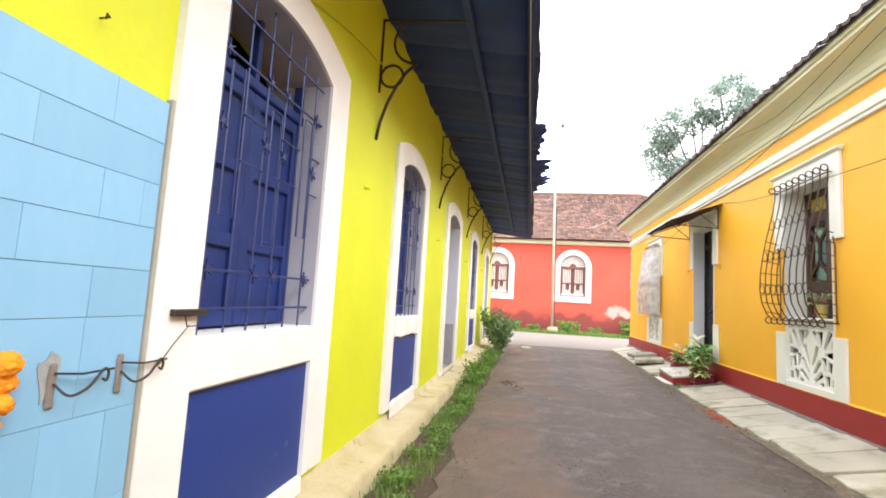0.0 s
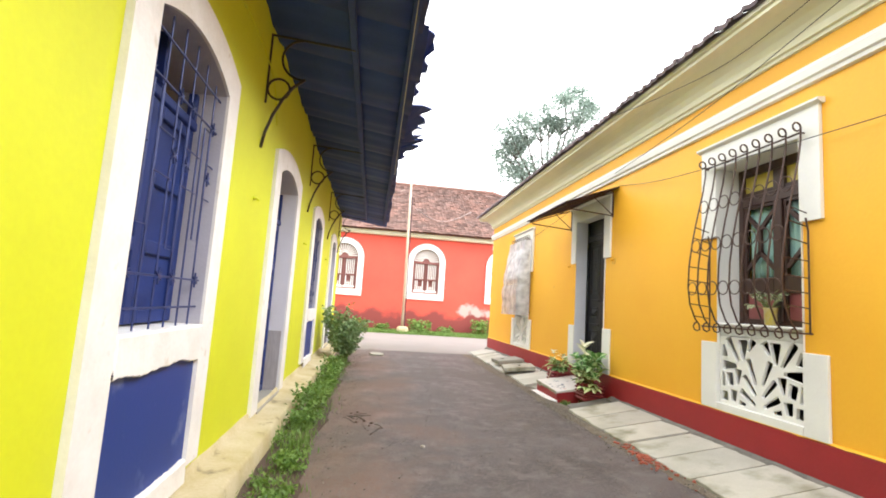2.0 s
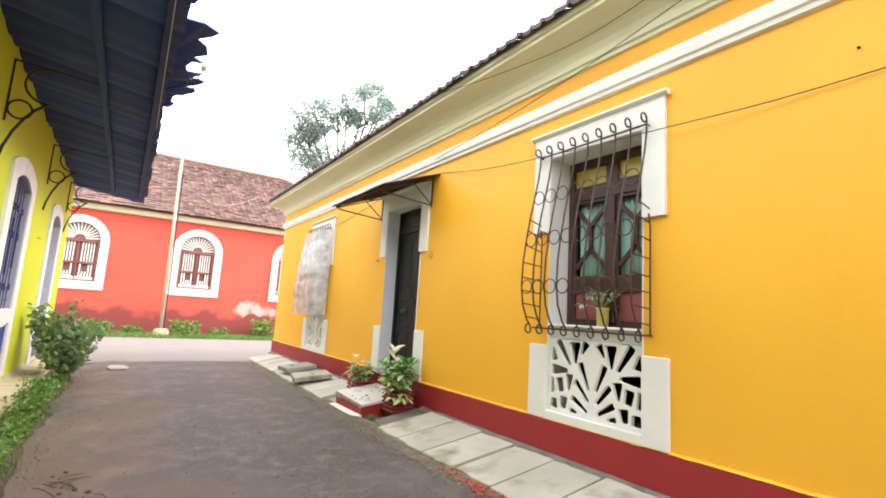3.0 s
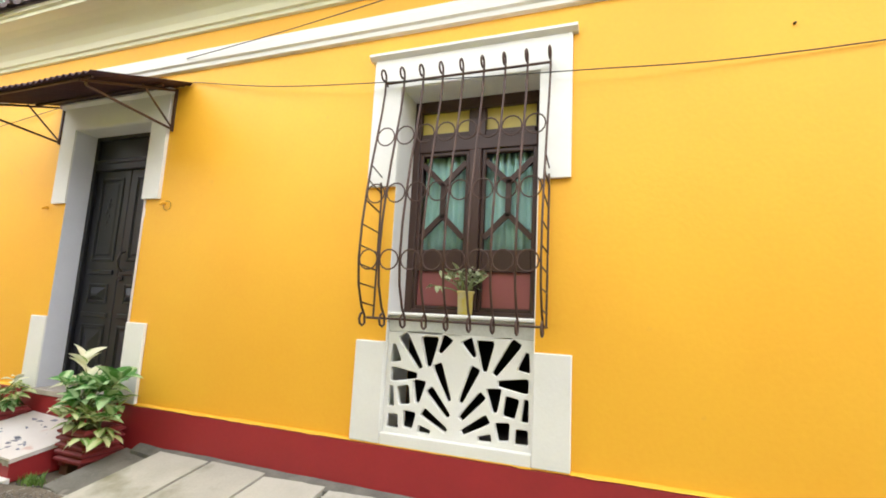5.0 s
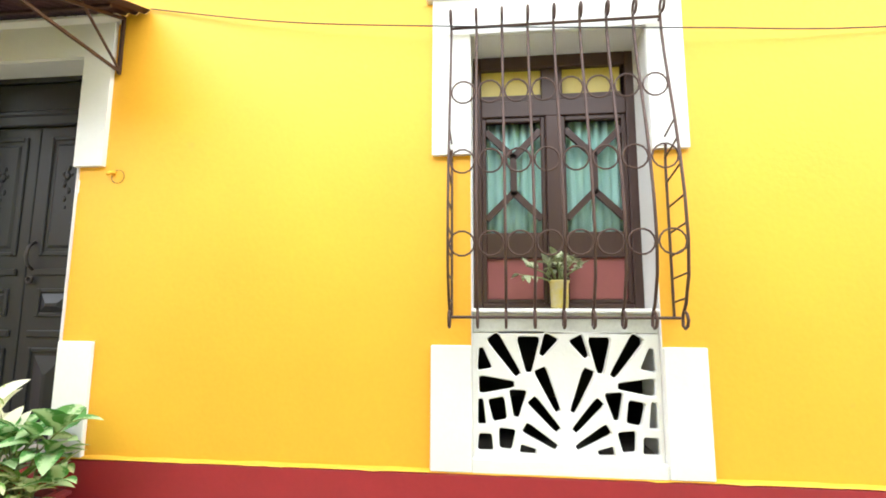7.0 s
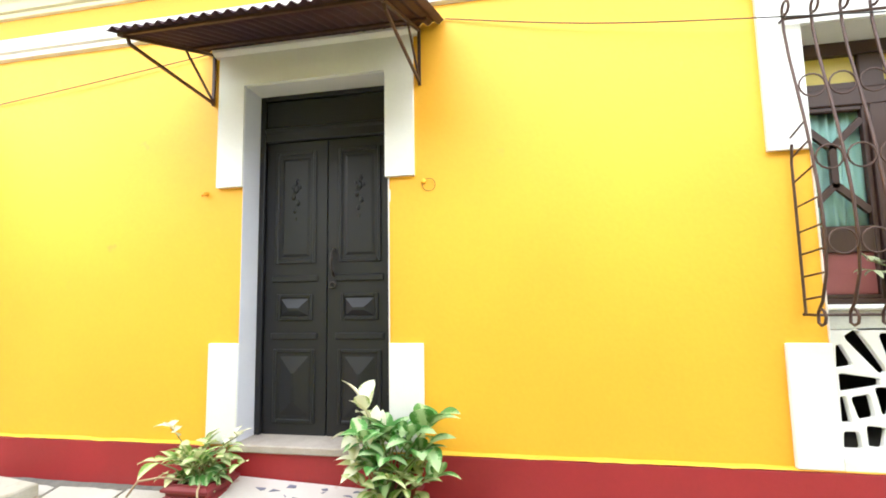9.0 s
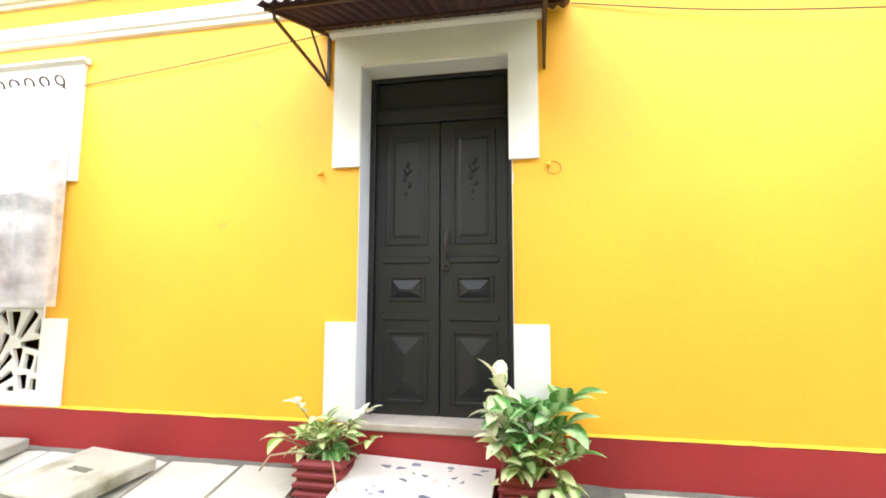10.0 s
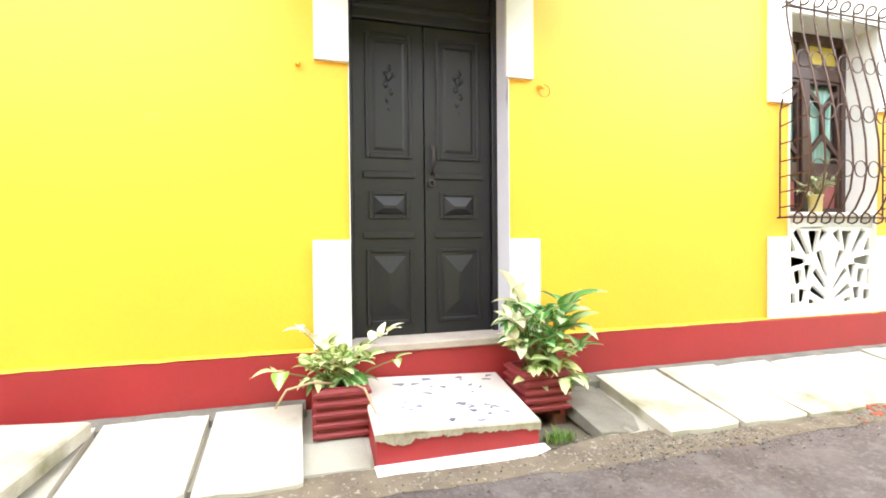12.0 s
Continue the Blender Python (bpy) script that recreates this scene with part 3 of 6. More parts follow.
def surround(mid, half, name, label, with_base, near=0.0, far=0.0, lip=0.0):
    """White plaster pieces round an opening: a capped lintel with ears, and two low pads."""
    s = thing(name, label, "window surround" if with_base else "door surround", "plaster surrounds of the orange house", (WALL, mid, 0.49))
    o = half + 0.235
    bm = bmesh.new()
    prism(bm, [(near - o, 1.845), (lip - half, 1.845), (lip - half, 2.62), (half, 2.62), (half, 1.845), (o - far, 1.845), (o - far, 2.862), (near - o, 2.862)], -0.035, -0.001)
    part("lintel", bm, WHITE, s)
    bm = bmesh.new()
    profile(bm, [(-0.001, 2.863), (-0.04, 2.863), (-0.075, 2.885), (-0.075, 2.905), (-0.001, 2.915)], near - o - 0.036, o - far + 0.04)
    part("cap_moulding", bm, WHITE, s)
    for a, b in ((-o, -half), (half, o)):
        part("pad", block(-0.035, -0.001, a, b, 0.004, 0.702, c=0.006), WHITE, s)
    # linings of the reveal
    for y, dy in ((-half, 0.004), (half, -0.004)):
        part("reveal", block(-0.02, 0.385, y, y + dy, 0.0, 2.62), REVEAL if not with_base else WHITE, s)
    part("soffit", block(-0.02, 0.385, -half + 0.005, half - 0.005, 2.614, 2.62), WHITE, s)
    if with_base:
        # Dark strip added over the orange wall so the slots read as shade.
        part("dark_cover_strip", block(0.09, 0.395, -half + 0.006, half - 0.006, 0.0705, 0.082), INSIDE, s, "added dark strip hiding the orange wall behind the lattice")
        part("base_block", block(-0.03, 0.0115, -half, half, 0.0, 0.080, c=0.006), WHITE, s)
        part("sill", block(-0.03, 0.36, -half + 0.005, half - 0.005, 0.888, 0.915, c=0.008), WHITE, s)
    return s


surround(W1, 0.53, "window_surround", "white plaster window surround with a moulded cap", True, 0.023)
surround(W2, 0.53, "window_surround", "white plaster surround of the plastic-covered window", True, 0.023)
surround(DOOR, 0.56, "door_surround", "white plaster door surround with low pads", False, 0.05, 0.022, 0.022)


# slots of half the lattice: from (across, up) to (across, up), with the widths at both ends
SLOTS = [((0.016, 0.590), (0.036, 0.482), 0.010, 0.070), ((0.082, 0.660), (0.226, 0.445), 0.064, 0.022), ((0.297, 0.660), (0.297, 0.470), 0.110, 0.014), ((0.428, 0.660), (0.373, 0.560), 0.070, 0.010),
         ((0.010, 0.386), (0.198, 0.389), 0.086, 0.020), ((0.013, 0.298), (0.020, 0.170), 0.013, 0.030), ((0.101, 0.298), (0.122, 0.186), 0.072, 0.062), ((0.232, 0.346), (0.222, 0.208), 0.084, 0.010),
         ((0.360, 0.470), (0.456, 0.244), 0.054, 0.014), ((0.308, 0.298), (0.450, 0.138), 0.046, 0.020), ((0.272, 0.148), (0.440, 0.046), 0.046, 0.016), ((0.246, 0.030), (0.318, 0.018), 0.034, 0.010),
         ((0.040, 0.102), (0.040, 0.024), 0.056, 0.072), ((0.166, 0.128), (0.156, 0.030), 0.078, 0.052)]


def rounded(poly, turns=2):
    """A closed outline with its corners cut back."""
    for _ in range(turns):
        poly = [p for a, b in zip(poly, poly[1:] + poly[:1]) for p in (a.lerp(b, 0.10), a.lerp(b, 0.90))]
    return poly


def fan_screen(mid, seed):
    """Cast sunburst panel below a window: one slab pierced by tapering slots with soft edges."""
    s = thing("lattice_panel", "white cast-concrete sunburst lattice panel below the window", "lattice panel", "sunburst lattices", (WALL + 0.012, mid, 0.562))
    r, wide = random.Random(seed), 0.985
    slots = []
    for p, q, wp, wq in SLOTS:
        for flip in (-1, 1):
            jog = Vector((r.uniform(-0.004, 0.004), r.uniform(-0.005, 0.005)))
            ends = [Vector((flip * (0.5 - u) * wide, 0.026 + v * wide)) + jog for u, v in (p, q)]
            slots.append((*ends, wp * wide * r.uniform(1.04, 1.16) + 0.014, wq * wide + 0.018))

    def outline(slot, grow):
        p, q, wp, wq = slot
        d = (q - p).normalized()
        side = Vector((-d.y, d.x))
        p, q = p - d * (grow + 0.008), q + d * (grow + 0.008)
        return rounded([p + side * (wp / 2 + grow), q + side * (wq / 2 + grow), q - side * (wq / 2 + grow), p - side * (wp / 2 + grow)])

    bm = bmesh.new()

    def loop(points, x):
        vs = [bm.verts.new((x, y, z)) for y, z in points]
        return vs, [bm.edges.new((a, b)) for a, b in zip(vs, vs[1:] + vs[:1])]

    frame_line = [Vector(v) for v in ((-0.524, 0.0), (0.524, 0.0), (0.524, 0.70), (-0.524, 0.70))]
    for x, grow in ((0.0, 0.006), (0.034, 0.0)):
        edges = loop(frame_line, x)[1]
        for slot in slots:
            edges += loop(outline(slot, grow), x)[1]
        bmesh.ops.triangle_fill(bm, edges=edges, use_beauty=True)
    for slot in slots:
        rings = [loop(outline(slot, grow), x)[0] for x, grow in ((0.0, 0.006), (0.003, 0.002), (0.010, 0.0), (0.034, 0.0))]
        for a, b in zip(rings, rings[1:]):
            for k in range(len(a)):
                bm.faces.new([a[k], a[k - 1], b[k - 1], b[k]])
    bmesh.ops.remove_doubles(bm, verts=bm.verts, dist=0.0004)
    part("pierced_slab", bm, WHITE, s)
    part("apron", block(0.002, 0.11, -0.524, 0.524, 0.7005, 0.815, c=0.004), SHADESTAIN, s, "weather-stained apron under the sill, greyed for its shadow")
    return s


fan_screen(W1, 1)
fan_screen(W2, 2)


def casement(mid):
    """Brown wooden window: two yellow lights over two casements with crossed bars."""
    x = WALL + 0.245
    s = thing("window_1", "dark brown wooden window with teal curtains and yellow top panes", "window", "", (x, mid, 1.405))
    bm = bmesh.new()
    for a in (-0.53, 0.47):
        box(bm, 0, 0.09, a, a + 0.06, 0, 1.70, 0.006)
    for z0, z1 in ((0, 0.035), (1.61, 1.70), (1.27, 1.385)):
        box(bm, 0, 0.09, -0.47, 0.47, z0, z1, 0.006)
    box(bm, -0.012, 0.09, -0.05, 0.05, 0.035, 1.27, 0.008)
    box(bm, 0.01, 0.09, -0.07, 0.07, 1.385, 1.61, 0.006)
    part("window_frame", bm, BROWNWOOD, s)
    for sgn in (-1, 1):
        y0, y1 = (0.05, 0.47) if sgn > 0 else (-0.47, -0.05)
        a, b, mid_y = y0 + 0.03, y1 - 0.03, (y0 + y1) / 2
        bm = bmesh.new()
        for q in ((y0, a, 0.035, 1.27), (b, y1, 0.035, 1.27), (a, b, 1.24, 1.27), (a, b, 0.325, 0.49), (a, b, 0.035, 0.06)):
            box(bm, 0.015, 0.06, *q, 0.005)
        cas = part("casement", bm, BROWNWOOD, s)
        for p, q in (((a, 1.18), (mid_y, 1.0)), ((b, 1.18), (mid_y, 1.0)), ((mid_y, 1.02), (mid_y, 0.74)), ((a, 0.58), (mid_y, 0.76)), ((b, 0.58), (mid_y, 0.76))):
            d = (Vector(q) - Vector(p)).normalized()
            nn = Vector((-d.y, d.x)) * 0.021
            bm = bmesh.new()
            prism(bm, [(p[0] + nn.x, p[1] + nn.y), (q[0] + nn.x, q[1] + nn.y), (q[0] - nn.x, q[1] - nn.y), (p[0] - nn.x, p[1] - nn.y)], 0.02, 0.05)
            part("glazing_bar", bm, BROWNWOOD, cas)
        pane = part("pane", block(0.052, 0.056, a, b, 0.49, 1.24), GLASS, cas, "clear glass pane")
        pane.visible_shadow = False
        part("lower_panel", block(0.04, 0.055, a, b, 0.06, 0.325, c=0.004), PINKPANEL, cas, "faded pink-red lower panel")
        part("top_pane", block(0.045, 0.055, y0 + 0.02, y1, 1.43, 1.61), YELLOWPANE, s, "yellow painted top pane")
        bm = bmesh.new()
        box(bm, 0.02, 0.06, y0 + 0.02, y1, 1.385, 1.43, 0.004)
        part("top_rail", bm, BROWNWOOD, s)
    return s


casement(W1)
casement(W2)["label"] = "dark wooden window hidden behind a plastic sheet"


def curtain(y0, y1):
    bm = bmesh.new()
    cols = []
    for k in range(41):
        y = y0 + (y1 - y0) * k / 40
        dx = 0.012 * math.sin(k * 1.15) + 0.006 * math.sin(k * 2.7)
        cols.append([bm.verts.new((WALL + 0.345 + dx * (1 + 0.4 * q), y, 1.85 + 0.83 * q / 3)) for q in range(4)])
    for a, b in zip(cols, cols[1:]):
        for q in range(3):
            bm.faces.new([a[q], b[q], b[q + 1], a[q + 1]])
    ob = done("curtain", bm, CURTAIN, True)
    mod = ob.modifiers.new("thickness", "SOLIDIFY")
    mod.thickness = 0.002
    return tagged(ob, "teal green gathered cloth curtain behind the glass", "curtain", "curtains of the orange house")


for yc in (W1, W2):
    curtain(yc - 0.46, yc - 0.03)
    curtain(yc + 0.03, yc + 0.46)

BAR_LINE = [(-0.075, 3.18), (-0.078, 3.05), (-0.105, 2.88), (-0.15, 2.68), (-0.20, 2.46), (-0.24, 2.25), (-0.275, 2.0), (-0.285, 1.76), (-0.262, 1.58), (-0.20, 1.43), (-0.13, 1.345)]


def out_at(z):
    for (a, za), (b, zb) in zip(BAR_LINE, BAR_LINE[1:]):
        if zb <= z <= za:
            return a + (b - a) * (za - z) / (za - zb)
    return BAR_LINE[-1][0]


def belly_grille(mid):
    """Pot-bellied wrought iron window grille: bars with curled ends, three rows of rings and laddered sides."""
    s = thing("window_grille", "pot-bellied brown wrought-iron window grille with rows of rings", "window grille", "belly grilles", (WALL, mid + 0.02, 0))
    half, n = 0.623, 9
    ys = [-half + 2 * half * k / (n - 1) for k in range(n)]
    for y in ys:
        bm = bmesh.new()
        curl = [(-0.115 + 0.04 * math.cos(radians(a)), y, 3.18 + 0.04 * math.sin(radians(a))) for a in (320, 280, 240, 200, 160, 120, 80, 40, 0)]
        foot = [(-0.13 - 0.045 + 0.045 * math.cos(radians(a)), y, 1.345 + 0.0 + 0.045 * math.sin(radians(a))) for a in (0, -45, -90, -135, -180, -225, -260)]
        tube(bm, curl + [(o, y, z) for o, z in BAR_LINE[1:-1]] + [(-0.150, y, 1.37)] + foot[1:], 0.0085, 6)
        part("bar", bm, BROWNIRON, s, smooth=True)
    for z in (3.13, 1.355):
        bm = bmesh.new()
        o = out_at(z) if z > 2 else -0.12
        tube(bm, [(-0.0, -half, z), (o, -half, z), (o, half, z), (-0.0, half, z)], 0.009, 6)
        part("rail", bm, BROWNIRON, s)
    for z in (2.67, 2.22, 1.75):
        o = out_at(z)
        for a, b in zip(ys, ys[1:]):
            bm = bmesh.new()
            tube(bm, ring_points(o - 0.006, (a + b) / 2, z, 0.068, 14), 0.0055, 5, True)
            part("ring", bm, BROWNIRON, s, smooth=True)
    for y in (-half, half):
        bm = bmesh.new()
        tube(bm, [(-0.045, y, 2.36), (-0.022, y, 2.25), (-0.022, y, 1.355)], 0.008, 6)
        part("side_bar", bm, BROWNIRON, s)
        for z in (2.42, 2.3, 2.15, 2.0, 1.85, 1.72, 1.59, 1.46):
            bm = bmesh.new()
            tube(bm, [(-0.022, y, z - 0.02), (out_at(z), y, z + (0.03 if z > 2.1 else 0.0))], 0.006, 5)
            part("rung", bm, BROWNIRON, s)
    return s


belly_grille(W1)
belly_grille(W2)


def panelled_door():
    x = WALL + 0.19
    s = thing("door_1", "closed near-black panelled wooden double door", "door", "", (x, DOOR, 0.47))
    bm = bmesh.new()
    for a in (-0.56, 0.515):
        box(bm, 0, 0.09, a, a + 0.045, 0, 2.64, 0.005)
    box(bm, 0, 0.09, -0.515, 0.515, 2.26, 2.36, 0.01)
    box(bm, 0, 0.09, -0.515, 0.515, 2.60, 2.64, 0.005)
    box(bm, 0.03, 0.07, -0.515, 0.515, 2.36, 2.60, 0.005)
    box(bm, -0.012, 0.03, -0.515, 0.515, 2.33, 2.375, 0.012)
    part("door_frame", bm, DOORWOOD, s)
    for sgn in (-1, 1):
        y0, y1 = (0.004, 0.513) if sgn > 0 else (-0.513, -0.004)
        leaf = part("door_leaf", block(0.035, 0.075, y0, y1, 0.0, 2.26, c=0.004), DOORWOOD, s)
        a, b = y0 + 0.085, y1 - 0.085
        inner = (a, b)
        for z0, z1, kind in ((0.12, 0.66, "low"), (0.87, 1.07, "mid"), (1.30, 2.18, "top")):
            a, b = (inner[0] + 0.022, inner[1] - 0.022) if kind == "mid" else inner
            bm = bmesh.new()
            for q in ((a, a + 0.03, z0, z1), (b - 0.03, b, z0, z1), (a + 0.03, b - 0.03, z0, z0 + 0.03), (a + 0.03, b - 0.03, z1 - 0.03, z1)):
                box(bm, 0.023, 0.036, *q, 0.008)
            part("panel_moulding", bm, DOORWOOD, leaf)
            bm = bmesh.new()
            rim = 0.036 if kind == "mid" else 0.055
            ia, ib, ja, jb = a + rim, b - rim, z0 + rim, z1 - rim
            cy = (ia + ib) / 2
            base = [bm.verts.new((0.034, *p)) for p in ((ia, ja), (ib, ja), (ib, jb), (ia, jb))]
            if kind == "mid":
                top = [bm.verts.new((0.0, *p)) for p in ((cy - 0.045, 0.945), (cy + 0.045, 0.945), (cy + 0.045, 0.965), (cy - 0.045, 0.965))]
            elif kind == "low":
                top = [bm.verts.new((0.004, *p)) for p in ((cy - 0.012, ja + 0.1), (cy + 0.012, ja + 0.1), (cy + 0.012, jb - 0.12), (cy - 0.012, jb - 0.12))]
            else:
                top = [bm.verts.new((0.026, *p)) for p in ((ia + 0.02, ja + 0.02), (ib - 0.02, ja + 0.02), (ib - 0.02, jb - 0.02), (ia + 0.02, jb - 0.02))]
            bm.faces.new(top)
            for k in range(4):
                bm.faces.new([base[k], base[k - 1], top[k - 1], top[k]])
            part("raised_panel", bm, DOORWOOD, leaf)
            if kind == "top":
                bm = bmesh.new()
                for dy, dz, r in ((0, 0.1, 0.034), (0.02, 0.04, 0.026), (-0.018, -0.01, 0.024), (0.008, -0.07, 0.02), (-0.01, 0.16, 0.022), (0.03, 0.12, 0.016), (-0.035, 0.11, 0.016), (0, -0.13, 0.013)):
                    bmesh.ops.create_icosphere(bm, subdivisions=1, radius=r, matrix=Matrix.Translation((0.026, cy + dy, 1.78 + dz)) @ Matrix.Diagonal((0.3, 0.8, 1.2, 1)))
                part("carving", bm, DOORWOOD, leaf, "carved flower spray", True)
        a, b = inner
        for z in (0.755, 1.185):
            part("lock_rail", block(0.020, 0.036, a - 0.02, b + 0.02, z - 0.025, z + 0.025, c=0.012), DOORWOOD, leaf)
    bm = bmesh.new()
    tube(bm, [(0.03, -0.055, 1.20), (-0.012, -0.055, 1.235), (-0.03, -0.055, 1.30), (-0.012, -0.055, 1.365), (0.03, -0.055, 1.40)], 0.011, 8)
    part("door_handle", bm, IRON, s, "dark iron pull handle", True)
    bm = bmesh.new()
    tube(bm, ring_points(0.02, -0.05, 1.13, 0.022, 12), 0.008, 6, True)
    part("lock_ring", bm, IRON, s, "", True)
    return s


panelled_door()
tagged(done("door_sill", block(WALL - 0.05, WALL + 0.36, DOOR - 0.575, DOOR + 0.575, 0.452, 0.506, c=0.008), surface("worn_beige_sill_stone", (0.46, 0.40, 0.35), (0.33, 0.28, 0.24), 0.7, 5, 60, 0.4, amount=1.0)), "worn beige stone door sill", "sill", "", "structure")

# ---- the lime house on the west side ----
OPEN = [("window", 1.885, 3.605, 2.14, 3.30), ("window", 5.05, 6.67, 5.30, 6.44), ("door", 8.25, 10.08, 8.53, 9.79), ("window", 11.75, 13.5, 12.05, 13.2), ("door", 15.6, 17.4, 15.9, 17.1)]
holes = [(a, b, 1.15 if k == "window" else 0.1, 2.80, 0.14) for k, _, _, a, b in OPEN]
bm = pierced_wall(-6, 18.9, -0.15, 4.5, LEFT - 0.45, LEFT, holes)
structure("wall_west_house_front", bm, LIME, "bright lime-yellow painted plaster house wall", "wall")
structure("wall_west_house_north", block(-9, LEFT - 0.45, 18.5, 18.9, -0.15, 4.5), LIME, "lime-yellow end wall", "wall")
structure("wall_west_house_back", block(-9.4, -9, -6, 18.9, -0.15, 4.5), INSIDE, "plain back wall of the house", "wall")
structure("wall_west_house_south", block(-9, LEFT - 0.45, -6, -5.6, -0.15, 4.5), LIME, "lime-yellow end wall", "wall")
# Added floor and ceiling close this house too, keeping its rooms unlit.
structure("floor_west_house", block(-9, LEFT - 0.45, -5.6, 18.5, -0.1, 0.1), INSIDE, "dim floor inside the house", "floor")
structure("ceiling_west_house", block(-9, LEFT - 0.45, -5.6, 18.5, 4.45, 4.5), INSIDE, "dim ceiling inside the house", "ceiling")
bm = bmesh.new()
vs = [bm.verts.new(p) for p in ((LEFT + 0.1, -6.4, 4.5), (LEFT + 0.1, 19.2, 4.5), (-9.8, 19.2, 4.5), (-9.8, -6.4, 4.5), (-5.4, -2.2, 6.6), (-5.4, 15.0, 6.6))]
for f in ((0, 1, 5, 4), (1, 2, 5), (2, 3, 4, 5), (3, 0, 4), (3, 2, 1, 0)):
    bm.faces.new([vs[k] for k in f])
west_roof = structure("roof_west_house", bm, DARKTILE, "tiled roof of the lime-yellow house", "roof")
tiled_roof("roof_tiles", (LEFT + 0.1, -6.38, 4.51), (0, 1, 0), (-4.245, 0, 2.1), 106, 14, DARKTILE, west_roof, keep=lambda u, v: u > v * 0.88 and u < 25.4 - v * 0.88)


def arched_frame(kind, o0, o1, i0, i1):
    """White plaster frame with a segmental head; windows have a navy panel below the sill."""
    mid = (o0 + o1) / 2
    s = thing(kind + "_frame", "white plaster arched %s frame, paint scuffed%s" % (kind, " over a navy blue lower panel" if kind == "window" else ""), kind + " frame", "arched frames of the lime house", (LEFT, mid, 0.1))
    o0, o1, i0, i1 = (v - mid for v in (o0, o1, i0, i1))
    low = 0.1 if kind == "window" else 0.0
    outer, inner = arch(o0, o1, 2.885, 0.17, 16), arch(i0, i1, 2.70, 0.14, 16)
    bm = bmesh.new()
    a = [(o0, low)] + outer + [(o1, low)]
    b = [(i0, low)] + inner + [(i1, low)]
    rings = [[bm.verts.new((x, y, z)) for y, z in pts] for x, pts in ((0.04, a), (0.04, b), (0.001, b), (0.001, a))]
    for r, q in zip(rings, rings[1:] + rings[:1]):
        for k in range(len(a) - 1):
            bm.faces.new([r[k], r[k + 1], q[k + 1], q[k]])
    for k in (0, -1):
        bm.faces.new([r[k] for r in rings])
    paint = OLDWHITE if mid < 4 else DIRTYWHITE
    part("plaster_band", bm, paint, s)
    bm = bmesh.new()
    rows = [[bm.verts.new((x, y, z)) for y, z in [(i0 + 0.003, 1.05 if kind == "window" else 0.0)] + [(y * 0.995, z - 0.004) for y, z in inner] + [(i1 - 0.003, 1.05 if kind == "window" else 0.0)]] for x in (0.02, -0.42)]
    for k in range(len(rows[0]) - 1):
        bm.faces.new([rows[0][k], rows[0][k + 1], rows[1][k + 1], rows[1][k]])
    part("reveal", bm, WINREVEAL if kind == "window" else REVEAL, s, "grey reveal")
    if kind == "window":
        part("sill", block(-0.40, 0.046, i0 + 0.001, i1 - 0.001, 0.82 if mid < 4 else 0.87, 1.052, c=0.012), paint, s)
        if mid > 4:
            bm, rows = bmesh.new(), []
            for y in steps(i0 + 0.001, i1 - 0.001, 60):
                low_edge = 0.835 + 0.034 * noise.noise((y * 3.1, mid, 2)) + 0.014 * noise.noise((y * 17, mid, 5)) + 0.006 * noise.noise((y * 60, mid, 5))
                rows.append([bm.verts.new(p) for p in ((0.0475, y, 0.90), (0.0475, y, low_edge + 0.006), (0.040, y, low_edge), (0.002, y, low_edge + 0.004))])
            for p, q in zip(rows, rows[1:]):
                for k in range(3):
                    bm.faces.new([p[k], p[k + 1], q[k + 1], q[k]])
            part("sill_apron", bm, paint, s, "plaster below the sill with a broken lower edge")
        part("lower_panel", block(0.001, 0.012, i0, i1, 0.1, 0.82 if mid < 4 else 0.895), NAVYPANEL, s, "navy blue painted recessed panel")
        bm = bmesh.new()
        rail = 0.10 if mid < 4 else 0.15
        rows = []
        for y in steps(i0, i1, 36):
            t = rail + (0.02 * noise.noise((y * 5, mid, 0)) + 0.008 * noise.noise((y * 21, mid, 3)) if mid > 4 else 0.0)
            rows.append([bm.verts.new(p) for p in ((0.001, y, t + 0.004), (0.028, y, t), (0.042, y, t - 0.014), (0.046, y, 0.0))])
        for a, b in zip(rows, rows[1:]):
            for k in range(3):
                bm.faces.new([a[k], a[k + 1], b[k + 1], b[k]])
        part("bottom_rail", bm, paint, s)
    else:
        part("reveal_board", block(-0.39, 0.0, i1 - 0.014, i1 - 0.0045, 0.012, 0.80, c=0.003), surface("weathered_grey_board", (0.44, 0.43, 0.45), (0.28, 0.26, 0.27), 0.9, 7, 60, 0.7, amount=1.0, stretch=(1, 1, 0.15), spots=(0.16, 0.14, 0.14), spot_at=0.63, spot_scale=9), s, "weathered grey board at the foot of the reveal")
        part("door_step", block(-0.40, 0.046, i0 + 0.002, i1 - 0.002, -0.06, 0.006, c=0.004), GREYCONCRETE, s)
    return s


